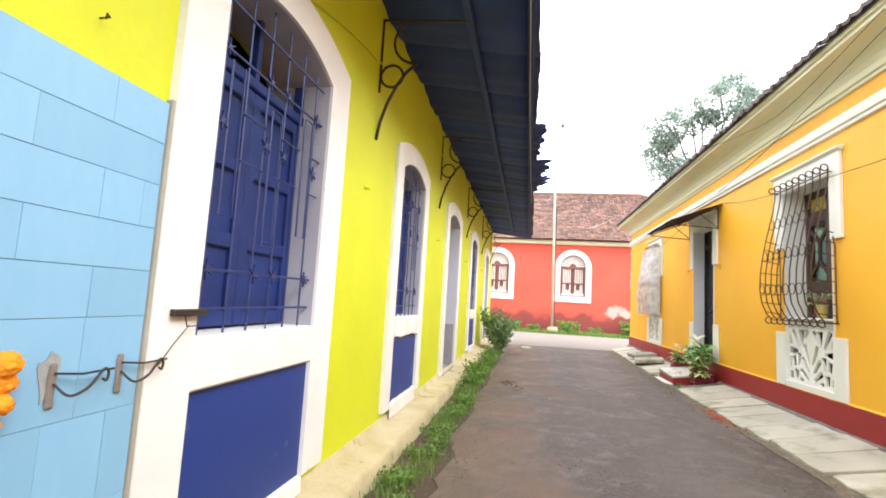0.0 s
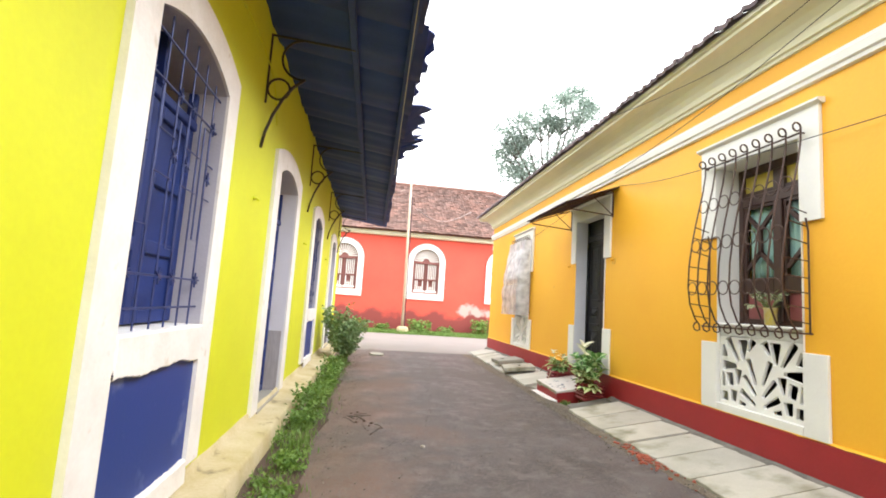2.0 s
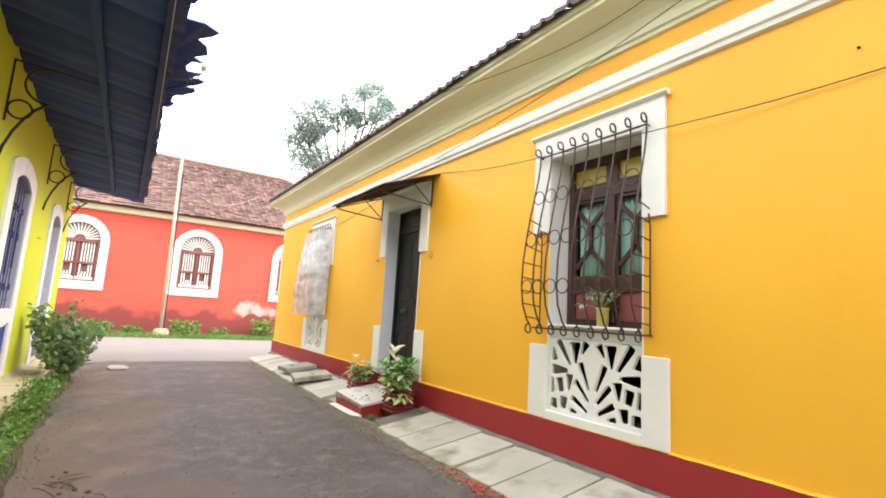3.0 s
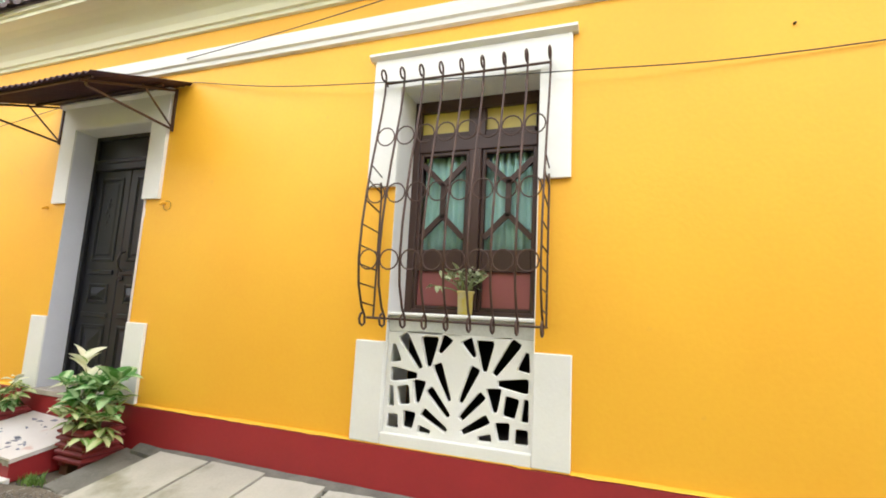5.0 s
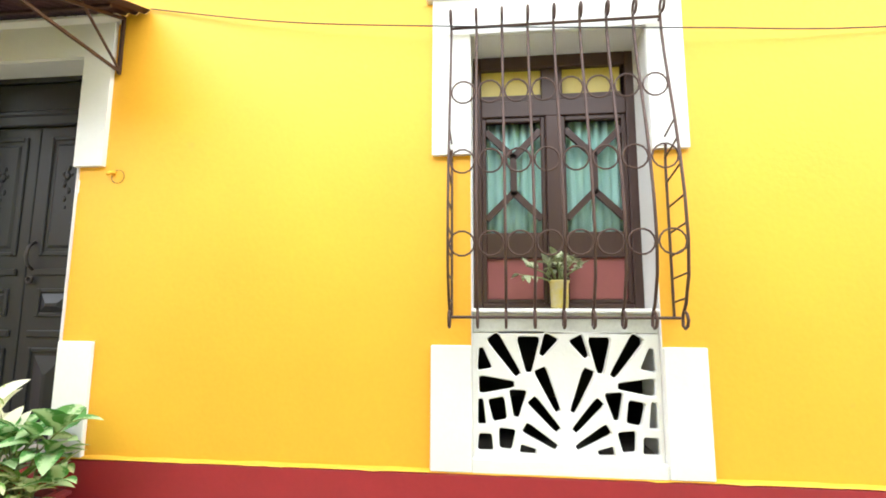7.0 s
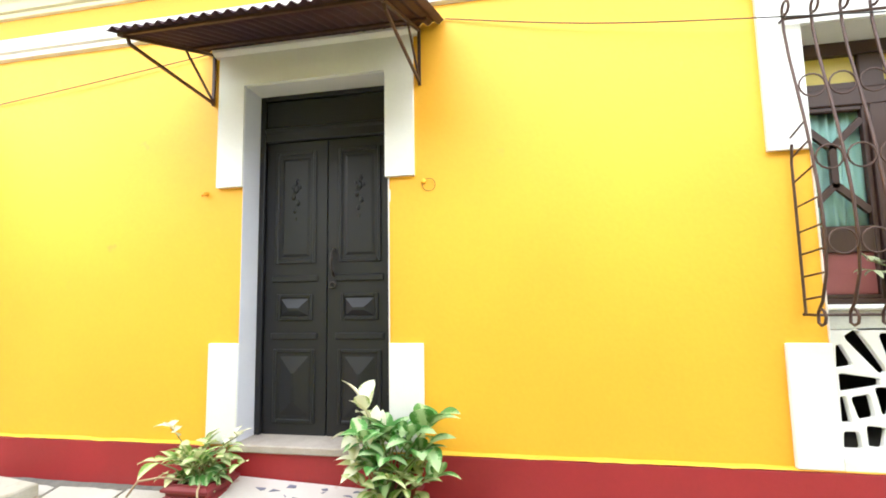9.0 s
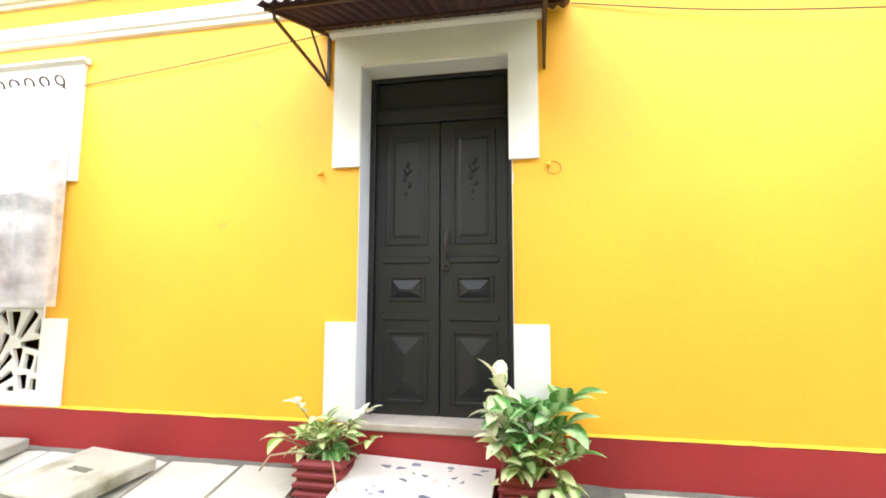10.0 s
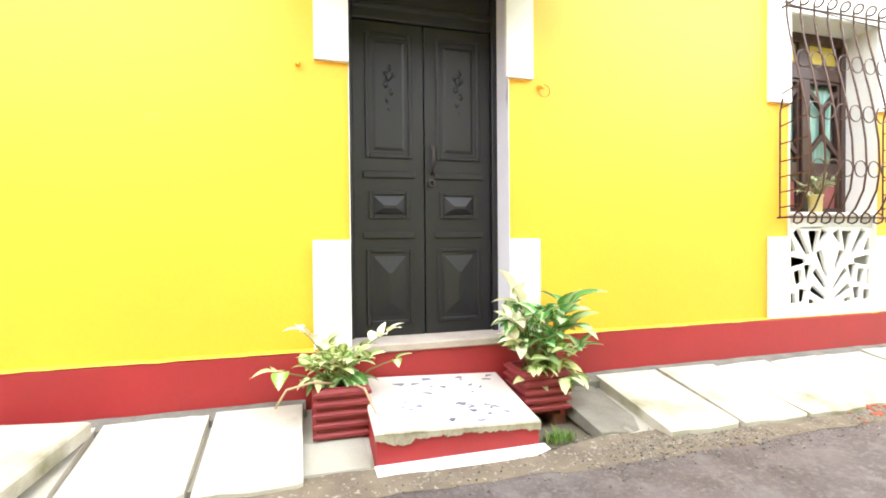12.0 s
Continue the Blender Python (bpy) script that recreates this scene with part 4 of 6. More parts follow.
def shutters(i0, i1, low, top, name, label):
    """Navy wooden leaves with sunk panels, set back in the reveal."""
    mid, half = (i0 + i1) / 2, (i1 - i0) / 2
    x = LEFT - 0.185
    s = thing(name, label, "door" if low < 1 else "window", "", (x, mid, low))
    h = top - low
    for sgn in (-1, 1):
        y0, y1 = (0.003, half - 0.01) if sgn > 0 else (-half + 0.01, -0.003)
        leaf = part("leaf", block(-0.04, -0.012, y0, y1, 0.01, h * 0.84, c=0.004), NAVY, s)
        bm = bmesh.new()
        n = 3 if low > 1 else 4
        for k in range(n + 1):
            z = 0.01 + (h * 0.84 - 0.09) * k / n
            box(bm, -0.014, 0.012, y0 + 0.075, y1 - 0.075, z, z + 0.08, 0.006)
        box(bm, -0.014, 0.012, y0, y0 + 0.075, 0.01, h * 0.84, 0.006)
        box(bm, -0.014, 0.012, y1 - 0.075, y1, 0.01, h * 0.84, 0.006)
        part("rails", bm, NAVY, leaf)
    part("transom", block(-0.05, 0.03, -half + 0.005, half - 0.005, h * 0.84 + 0.005, h * 0.84 + 0.07, c=0.008), NAVY, s)
    bm = bmesh.new()
    for a in (-half + 0.005, -0.02, half - 0.045):
        box(bm, -0.04, 0.02, a, a + 0.04, h * 0.84 + 0.07, h + 0.02 if abs(a) > 0.1 else h + 0.18, 0.004)
    part("top_light_bars", bm, NAVY, s)
    return s


def navy_grille(i0, i1):
    """Flat navy iron grille: upright bars, cross bars, long boxed loops and small rosettes."""
    mid, half = (i0 + i1) / 2, (i1 - i0) / 2
    s = thing("window_grille", "flat navy-painted iron window grille with box loops and rosettes", "window grille", "navy grilles", (LEFT - 0.03, mid, 1.15))
    n = 6
    for k in range(n):
        y = -half + 2 * half * (k + 0.5) / n
        top = 1.64 + 0.14 * (1 - (y / half) ** 2)
        bm = bmesh.new()
        tube(bm, [(0, y, 0), (0, y, top)], 0.006, 5)
        part("bar", bm, NAVYIRON, s)
    for z in (0.12, 0.30, 1.36, 1.60):
        bm = bmesh.new()
        tube(bm, [(0.008, -half, z), (0.008, half, z)], 0.007, 5)
        part("cross_bar", bm, NAVYIRON, s)
    for k, z0 in ((0, 0.56), (2, 0.46), (4, 0.56)):
        y = -half + 2 * half * (k + 1) / n
        bm = bmesh.new()
        tube(bm, [(0.012, y - 0.05, z0), (0.012, y + 0.05, z0), (0.012, y + 0.05, z0 + 0.76), (0.012, y - 0.05, z0 + 0.76)], 0.006, 5, True)
        part("box_loop", bm, NAVYIRON, s)
        for zz in (0.86, 1.10):
            bm = bmesh.new()
            tube(bm, [(0.01, y + 0.05, zz), (0.01, y + 0.30, zz)], 0.005, 5)
            part("link", bm, NAVYIRON, s)
    for k in (0, 2, 3, 5):
        y = -half + 2 * half * (k + 0.5) / n
        for z in (0.30, 1.36, 1.0):
            bm = bmesh.new()
            star = [(y + (0.05 if a % 60 == 30 else 0.009) * math.cos(radians(a)), z + (0.05 if a % 60 == 30 else 0.009) * math.sin(radians(a))) for a in range(0, 360, 30)]
            prism(bm, star, 0.010, 0.022)
            part("rosette", bm, NAVYIRON, s)
    return s


for n, (kind, o0, o1, i0, i1) in enumerate(OPEN):
    arched_frame(kind, o0, o1, i0, i1)
    if kind == "window":
        shutters(i0, i1, 1.155, 2.76, "window_%d" % (n + 2), "navy blue wooden shutters closed behind the grille")
        navy_grille(i0, i1)
    else:
        shutters(i0, i1, 0.102, 2.76, "door_%d" % (n + 2), "navy blue wooden double door set deep in its reveal")

# ledge along the foot of the wall
bm = bmesh.new()
rows = []
for y in steps(1.0, 18.6, 110):
    w = 0.30 + 0.035 * noise.noise((0, y * 1.7, 0)) + 0.02 * noise.noise((5, y * 6, 0))
    h = 0.075 + 0.015 * noise.noise((9, y * 2.3, 0))
    rows.append([bm.verts.new(p) for p in ((LEFT, y, h + 0.07), (LEFT + 0.02, y, h + 0.06), (LEFT + 0.035, y, h + 0.004), (LEFT + w - 0.03, y, h - 0.012), (LEFT + w, y, h - 0.04), (LEFT + w + 0.015, y, -0.15))])
for a, b in zip(rows, rows[1:]):
    for k in range(5):
        bm.faces.new([a[k], a[k + 1], b[k + 1], b[k]])
structure("ledge", bm, LEDGE, "low lichen-stained plaster ledge along the foot of the house", "ledge", True)


def canopy():
    """Lean-to canopy of tarred sheets on a purlin, over the lime house's front."""
    s = thing("canopy", "long lean-to canopy of overlapping blue-black sheets on iron scroll brackets", "canopy", "", (LEFT, 1.0, 4.13))
    L, drop, deep = 17.2, 0.23, 1.47
    rnd = random.Random(7)
    # Starts well south: an unseen run, added to shade the near wall.
    y = -7.0
    while y < L:
        w = 1.06
        bm = bmesh.new()
        cols = []
        m = 14
        tilt = rnd.uniform(-0.01, 0.02)
        ragged = rnd.uniform(-0.03, 0.05)
        for k in range(m + 1):
            yy = y + w * k / m
            z = 0.010 * math.cos(k / m * 2 * math.pi * 3) - 0.055 * math.sin(k / m * math.pi) + tilt * k / m - 0.045 * (k / m)
            cols.append([[bm.verts.new((0.0 + (deep + ragged + 0.02 * noise.noise((yy * 3, 0, 1))) * u, yy, z * (1.25 - 0.5 * u) - drop * u + dz)) for u in (0.0, 0.25, 0.5, 0.75, 1.0)] for dz in (0.0, 0.012)])
        for a, b in zip(cols, cols[1:]):
            for q in range(4):
                bm.faces.new([a[0][q], b[0][q], b[0][q + 1], a[0][q + 1]])
                bm.faces.new([a[1][q], a[1][q + 1], b[1][q + 1], b[1][q]])
            bm.faces.new([a[0][4], b[0][4], b[1][4], a[1][4]])
        part("roof_sheet", bm, SHEET, s, smooth=True)
        y += 1.0
    for u, deepness in ((0.55, 0.125), (0.93, 0.09)):
        bm = bmesh.new()
        box(bm, deep * u - 0.035, deep * u + 0.035, -7.0, L, -drop * u - deepness, -drop * u - 0.05, 0.006)
        part("purlin", bm, SHEET, s)
    return s


canopy()


def scroll_bracket(y):
    """Iron bracket: wall bar, sweeping C, a ring and a long curved stay."""
    s = thing("scroll_bracket", "black wrought-iron scroll bracket holding up the canopy", "bracket", "canopy brackets", (LEFT, y, 2.78))
    bm = bmesh.new()
    tube(bm, [(0.008, 0, 0.45), (0.008, 0, 1.16)], 0.012, 6)
    part("wall_bar", bm, IRON, s)
    bm = bmesh.new()
    tube(bm, [(0.008, 0, 1.15), (0.82, 0, 1.10)], 0.012, 6)
    part("top_bar", bm, IRON, s)
    bm = bmesh.new()
    tube(bm, [(0.01, 0, 0.0), (0.035, 0, 0.16), (0.09, 0, 0.34), (0.17, 0, 0.51), (0.25, 0, 0.63), (0.36, 0, 0.73)], 0.015, 6)
    part("stay", bm, IRON, s, smooth=True)
    bm = bmesh.new()
    tube(bm, ring_points(0.12, 0, 0.60, 0.105, 18, "y"), 0.012, 6, True)
    part("ring", bm, IRON, s, smooth=True)
    bm = bmesh.new()
    tube(bm, ring_points(0.33, 0, 0.925, 0.205, 16, "y", 95, 275, True), 0.012, 6)
    part("scroll", bm, IRON, s, smooth=True)
    return s


for y in (4.35, 7.56, 11.0, 14.6, 17.9):
    scroll_bracket(y)

# ---- the red house across the street ----
RW = (-1.45, 2.55, 6.5)


def red_wall_material():
    m = RED.copy()
    m.name = "stained_red_wall_paint"
    n, l = m.node_tree.nodes, m.node_tree.links
    p = n["Principled BSDF"]
    was = p.inputs["Base Color"].links[0].from_socket
    geo, sep, nz = n.new("ShaderNodeNewGeometry"), n.new("ShaderNodeSeparateXYZ"), n.new("ShaderNodeTexNoise")
    nz.inputs["Scale"].default_value, nz.inputs["Detail"].default_value = 1.1, 8
    l.new(geo.outputs["Position"], sep.inputs[0])
    l.new(geo.outputs["Position"], nz.inputs["Vector"])
    add = n.new("ShaderNodeMath")
    add.operation = "MULTIPLY_ADD"
    l.new(nz.outputs[0], add.inputs[0])
    add.inputs[1].default_value = -1.5
    l.new(sep.outputs[2], add.inputs[2])
    cut = n.new("ShaderNodeMapRange")
    cut.inputs[1].default_value, cut.inputs[2].default_value = 0.12, 0.36
    cut.inputs[3].default_value, cut.inputs[4].default_value = 0.9, 0.0
    l.new(add.outputs[0], cut.inputs[0])
    mix = n.new("ShaderNodeMix")
    mix.data_type = "RGBA"
    l.new(cut.outputs[0], mix.inputs[0])
    l.new(was, mix.inputs[6])
    mix.inputs[7].default_value = (0.20, 0.042, 0.04, 1)
    # one patch where the paint has gone down to the pale plaster
    off = n.new("ShaderNodeVectorMath")
    off.operation = "DISTANCE"
    warp = n.new("ShaderNodeVectorMath")
    warp.operation = "MULTIPLY"
    l.new(geo.outputs["Position"], warp.inputs[0])
    warp.inputs[1].default_value = (0.62, 0, 1.25)
    l.new(warp.outputs[0], off.inputs[0])
    off.inputs[1].default_value = (5.15 * 0.62, 0, 1.2 * 1.25)
    nadd = n.new("ShaderNodeMath")
    nadd.operation = "MULTIPLY_ADD"
    l.new(nz.outputs[0], nadd.inputs[0])
    nadd.inputs[1].default_value = 1.4
    l.new(off.outputs["Value"], nadd.inputs[2])
    cut2 = n.new("ShaderNodeMapRange")
    cut2.inputs[1].default_value, cut2.inputs[2].default_value = 1.05, 1.16
    cut2.inputs[3].default_value, cut2.inputs[4].default_value = 1.0, 0.0
    l.new(nadd.outputs[0], cut2.inputs[0])
    mix2 = n.new("ShaderNodeMix")
    mix2.data_type = "RGBA"
    l.new(cut2.outputs[0], mix2.inputs[0])
    l.new(mix.outputs[2], mix2.inputs[6])
    mix2.inputs[7].default_value = (0.45, 0.37, 0.345, 1)
    l.new(mix2.outputs[2], p.inputs["Base Color"])
    return m


REDWALL = red_wall_material()
bm = pierced_wall(-11, 13.3, -0.1, 4.62, -0.35, 0.0, [(c - 0.66, c + 0.66, 1.895, 3.45, 0.66) for c in RW])
bm.transform(Matrix.Translation((0, RED_Y, 0)) @ Matrix.Rotation(radians(-90), 4, "Z"))
red = structure("wall_red_house_front", bm, REDWALL, "faded red plaster wall with damp stains at its foot", "wall")
structure("wall_red_house_east", block(12.95, 13.3, RED_Y + 0.35, 39, -0.1, 4.62), RED, "red painted end wall", "wall")
structure("wall_red_house_west", block(-11, -10.65, RED_Y + 0.35, 39, -0.1, 4.62), RED, "red painted end wall", "wall")
structure("wall_red_house_back", block(-11, 13.3, 39, 39.35, -0.1, 4.62), RED, "red painted back wall", "wall")
structure("wall_red_house_inside", block(-10.6, 12.9, RED_Y + 2.4, RED_Y + 2.5, -0.1, 4.6), INSIDE, "dim inner wall", "wall")
structure("trim_red_house_eaves", block(-11.1, 13.4, RED_Y - 0.22, RED_Y + 0.35, 4.62, 4.86, c=0.05), CREAM, "cream eaves band of the red house", "cornice")
PR = radians(30)
bm = bmesh.new()
rz = 4.88 + 6.7 * math.tan(PR)
vs = [bm.verts.new(p) for p in ((-11.6, RED_Y - 0.5, 4.84), (13.9, RED_Y - 0.5, 4.84), (13.9, RED_Y + 12.9, 4.84), (-11.6, RED_Y + 12.9, 4.84), (-4.9, RED_Y + 6.2, rz), (7.2, RED_Y + 6.2, rz))]
for f in ((0, 1, 5, 4), (1, 2, 5), (2, 3, 4, 5), (3, 0, 4), (3, 2, 1, 0)):
    bm.faces.new([vs[k] for k in f])
rroof = structure("roof_red_house", bm, ROOFTILE, "steep hipped roof of weathered clay tiles", "roof")
slope_len = 6.7 / math.cos(PR)
tiled_roof("roof_tiles", (-11.6, RED_Y - 0.52, 4.86), (1, 0, 0), (0, math.cos(PR), math.sin(PR)), 127, 31, ROOFTILE, rroof, 0.2, slope_len / 31, amp=1.9, lip=0.09, wave=0.35,
           keep=lambda u, v: u > v * math.cos(PR) and u < 25.4 - v * math.cos(PR))
bm = bmesh.new()
tube(bm, [(-4.9, RED_Y + 6.2, rz + 0.04), (7.2, RED_Y + 6.2, rz + 0.04)], 0.13, 8)
tube(bm, [(7.2, RED_Y + 6.2, rz + 0.04), (13.9, RED_Y - 0.5, 4.9)], 0.12, 8)
part("ridge_tiles", bm, ROOFTILE, rroof)


def red_window(c, n):
    """Arched window: white plaster surround, fanlight of white rays, shutters with white balusters."""
    s = thing("window_%d" % n, "arched window with white surround, sunray fanlight and white balusters", "window", "arched windows of the red house", (c, RED_Y, 1.60))
    to = Matrix.Rotation(radians(-90), 4, "Z") @ Matrix.Diagonal((1, 1.055, 1.05, 1))

    def add(name, bm, material, label=""):
        bm.transform(to)
        return part(name, bm, material, s, label)

    bm = bmesh.new()
    a = [(-0.89, 0.0)] + arch(-0.89, 0.89, 1.76, 0.88, 20) + [(0.89, 0.0)]
    b = [(-0.62, 0.29)] + arch(-0.62, 0.62, 1.76, 0.62, 20) + [(0.62, 0.29)]
    rings = [[bm.verts.new((x, y, z)) for y, z in pts] for x, pts in ((0.05, a), (0.05, b), (-0.30, b), (0.002, a))]
    for r, q in zip(rings, rings[1:]):
        for k in range(len(a) - 1):
            bm.faces.new([r[k], r[k + 1], q[k + 1], q[k]])
    bm.faces.new([rings[0][0], rings[0][-1], rings[1][-1], rings[1][0]])
    bm.faces.new([rings[1][0], rings[1][-1], rings[2][-1], rings[2][0]])
    bm.faces.new([rings[0][0], rings[0][-1], rings[3][-1], rings[3][0]])
    add("surround", bm, WHITE)
    bm = bmesh.new()
    for q in ((-0.62, -0.53, 0.29, 1.76), (0.53, 0.62, 0.29, 1.76), (-0.55, 0.55, 1.68, 1.78), (-0.55, 0.55, 0.29, 0.35), (-0.022, 0.022, 0.36, 1.68), (-0.55, 0.55, 0.90, 0.965)):
        box(bm, -0.16, -0.06, *q, 0.006)
    add("frame", bm, REDWOOD, "red-brown wooden frame")
    bm = bmesh.new()
    prism(bm, [(-0.62, 1.77)] + arch(-0.62, 0.62, 1.77, 0.61, 20)[1:-1] + [(0.62, 1.77)], -0.20, -0.17)
    box(bm, -0.20, -0.17, -0.62, 0.62, 0.29, 1.77)
    add("backing", bm, REDWOOD, "red-brown boards")
    for k in range(15):
        t = radians(7 + 11.86 * k)
        d = Vector((math.cos(t), math.sin(t)))
        nn = Vector((-d.y, d.x))
        p0, p1 = d * 0.17, d * 0.585
        bm = bmesh.new()
        prism(bm, [((p0 + nn * 0.012).x, 1.78 + (p0 + nn * 0.012).y), ((p1 + nn * 0.030).x, 1.78 + (p1 + nn * 0.030).y), ((p1 - nn * 0.030).x, 1.78 + (p1 - nn * 0.030).y), ((p0 - nn * 0.012).x, 1.78 + (p0 - nn * 0.012).y)], -0.165, -0.12)
        add("fan_ray", bm, WHITE, "white fanlight ray")
    bm = bmesh.new()
    prism(bm, arch(-0.13, 0.13, 1.78, 0.12, 10), -0.165, -0.10)
    add("fan_hub", bm, REDWOOD)
    for k in range(12):
        y = -0.50 + 1.0 * (k + 0.5) / 12
        if abs(y) < 0.05:
            continue
        bm = bmesh.new()
        box(bm, -0.15, -0.115, y - 0.019, y + 0.019, 0.97, 1.67, 0.006)
        add("upper_baluster", bm, WHITE, "white baluster")
        short = k in (2, 3, 8, 9)
        bm = bmesh.new()
        box(bm, -0.12, -0.085, y - 0.021, y + 0.021, 0.43, 0.62 if short else 0.89, 0.006)
        add("baluster", bm, WHITE, "white baluster")
    add("bottom_board", block(-0.13, -0.08, -0.54, 0.54, 0.34, 0.44, c=0.006), WHITE, "white bottom board")
    return s


for k, c in enumerate(RW):
    red_window(c, 7 + k)

# ---- pavement of the orange house ----
bm = bmesh.new()
profile(bm, [(2.98, -0.08), (WALL - 0.03, -0.08), (WALL - 0.03, 0.105), (3.0, 0.0)], -7, 9.95)
profile(bm, [(3.06, -0.08), (WALL - 0.03, -0.08), (WALL - 0.03, 0.12), (3.08, 0.01)], 11.36, 17.9)
pavement = structure("pavement", bm, GREYCONCRETE, "bed of the slab pavement beside the orange wall", "pavement")
rnd = random.Random(11)


def slab_mesh(w, front, back, bevel=0.012):
    """A paving slab sloping up to the wall, its front corners chipped."""
    bm = bmesh.new()
    d, chip = back - front, rnd.uniform(0.006, 0.03)
    ring = [(0, -w / 2 + 0.008), (chip * 0.3, -w / 2 + chip), (-0.01, 0), (0.012, w / 4), (chip * 0.5, w / 2 - chip * 0.6), (d, w / 2 - 0.008), (d, -w / 2 + 0.008)]
    ring = [(0.0, -w / 2 + 0.02 + chip)] + ring[2:5] + [(chip, w / 2 - 0.006), (d, w / 2 - 0.006), (d, -w / 2 + 0.006), (chip, -w / 2 + 0.006)]
    top = [bm.verts.new((x, y, 0.036 + 0.134 * x / d)) for x, y in ring]
    mid = [bm.verts.new((x - (0.008 if x < d * 0.9 else 0), y * 1.006, 0.030 + 0.134 * x / d)) for x, y in ring]
    low = [bm.verts.new((x - (0.008 if x < d * 0.9 else 0), y * 1.006, -0.03 + 0.1 * x / d)) for x, y in ring]
    bm.faces.new(top)
    bm.faces.new(low[::-1])
    for a, b in ((top, mid), (mid, low)):
        for k in range(len(ring)):
            bm.faces.new([a[k], a[k - 1], b[k - 1], b[k]])
    return bm


bm = bmesh.new()
for y0, y1 in ((-7, 9.9), (11.68, 17.9)):
    rows = []
    for y in steps(y0, y1, int((y1 - y0) / 0.07)):
        w, h = 0.085 + 0.02 * noise.noise((y * 3, 2, 0)) + 0.012 * noise.noise((y * 11, 2, 4)), 0.178 + 0.010 * noise.noise((y * 4, 5, 0))
        rows.append([bm.verts.new(p) for p in ((WALL - 0.029, y, h + 0.012), (WALL - 0.03 - w * 0.5, y, h + 0.006 * noise.noise((y * 14, 1, 1))), (WALL - 0.03 - w, y, h - 0.03), (WALL - 0.035 - w, y, 0.08))])
    for a, b in zip(rows, rows[1:]):
        for k in range(3):
            bm.faces.new([a[k], a[k + 1], b[k + 1], b[k]])
structure("trim_mortar_fillet", bm, surface("rough_dark_mortar", (0.20, 0.19, 0.165), (0.11, 0.105, 0.095), 0.95, 6, 60, 1.0, amount=1.0), "rough grey mortar fillet at the foot of the plinth", "mortar")
cuts = [9.62 - 0.545 * k for k in range(31)]
spans = [(b, a) for a, b in zip(cuts, cuts[1:])] + [(a, b) for a, b in zip([11.68, 12.205, 12.78, 13.32, 13.86, 14.40, 14.95, 15.5, 16.05, 16.6, 17.15], [12.205, 12.78, 13.32, 13.86, 14.40, 14.95, 15.5, 16.05, 16.6, 17.15, 17.7])]
for a, b in spans:
    front = 2.93 + rnd.uniform(-0.025, 0.03) if b < 10 else 2.96 + 0.16 * (a - 11.7) / 6 + rnd.uniform(-0.02, 0.02)
    ob = part("slab", slab_mesh(b - a - (0.016 if b < 10 else 0.026), front, WALL - 0.075), CONCRETE if b < 10 else CLEANSLAB, pavement)
    ob.matrix_basis = pose(front, (a + b) / 2, rnd.uniform(-0.006, 0.008), rnd.uniform(-0.8, 0.8), rnd.uniform(-0.5, 0.5), rnd.uniform(-0.8, 0.8))
ob = part("slab", slab_mesh(0.37, 3.05, WALL - 0.08), surface("dirty_dark_concrete", (0.20, 0.19, 0.165), (0.11, 0.105, 0.09), 0.95, 4, 60, 0.8, amount=1.0, spots=(0.30, 0.29, 0.25), spot_at=0.58, spot_scale=4, spot_soft=0.1), pavement, "darker tilted end slab")
ob.matrix_basis = pose(3.07, 9.815, -0.018, 4, 1.5, 3)
ob = part("slab", slab_mesh(0.36, 2.98, WALL - 0.4), CONCRETE, pavement, "stained slab under the planter")
ob.matrix_basis = pose(3.0, 11.51, -0.055, 0, 8, 0)


def drain_cover(name, at, lx, ly, thick, slot, turn, label):
    """Loose cast slab with a lifting slot through it."""
    bm = bmesh.new()

    def loop(hx, hy, z, cx=0, cy=0):
        return [bm.verts.new((cx + sx * hx, cy + sy * hy, z)) for sx, sy in ((-1, -1), (1, -1), (1, 1), (-1, 1))]

    oc = [loop(lx / 2 - 0.01, ly / 2 - 0.01, thick), loop(lx / 2, ly / 2, thick - 0.012), loop(lx / 2 - 0.004, ly / 2 - 0.004, 0)]
    ic = [loop(0.03, 0.10, thick, slot[0], slot[1]), loop(0.026, 0.095, 0, slot[0], slot[1])]
    seq = [ic[1], ic[0], oc[0], oc[1], oc[2], ic[1]]
    for a, b in zip(seq, seq[1:]):
        for k in range(4):
            bm.faces.new([a[k], a[k - 1], b[k - 1], b[k]])
    ob = done(name, bm, GREYCONCRETE if slot[0] < 0 else CONCRETE)
    ob.matrix_basis = pose(*at, 0, -6.5, turn)
    return tagged(ob, label, "drain cover", "loose drain covers")


drain_cover("drain_cover", (3.27, 13.15, 0.130), 0.66, 0.66, 0.085, (0.03, 0.0), -11, "loose concrete drain cover with a lifting slot lying on the pavement")
drain_cover("drain_cover", (3.36, 14.30, 0.148), 0.62, 0.55, 0.085, (-0.1, 0.05), 5, "weathered grey concrete drain cover on the pavement")


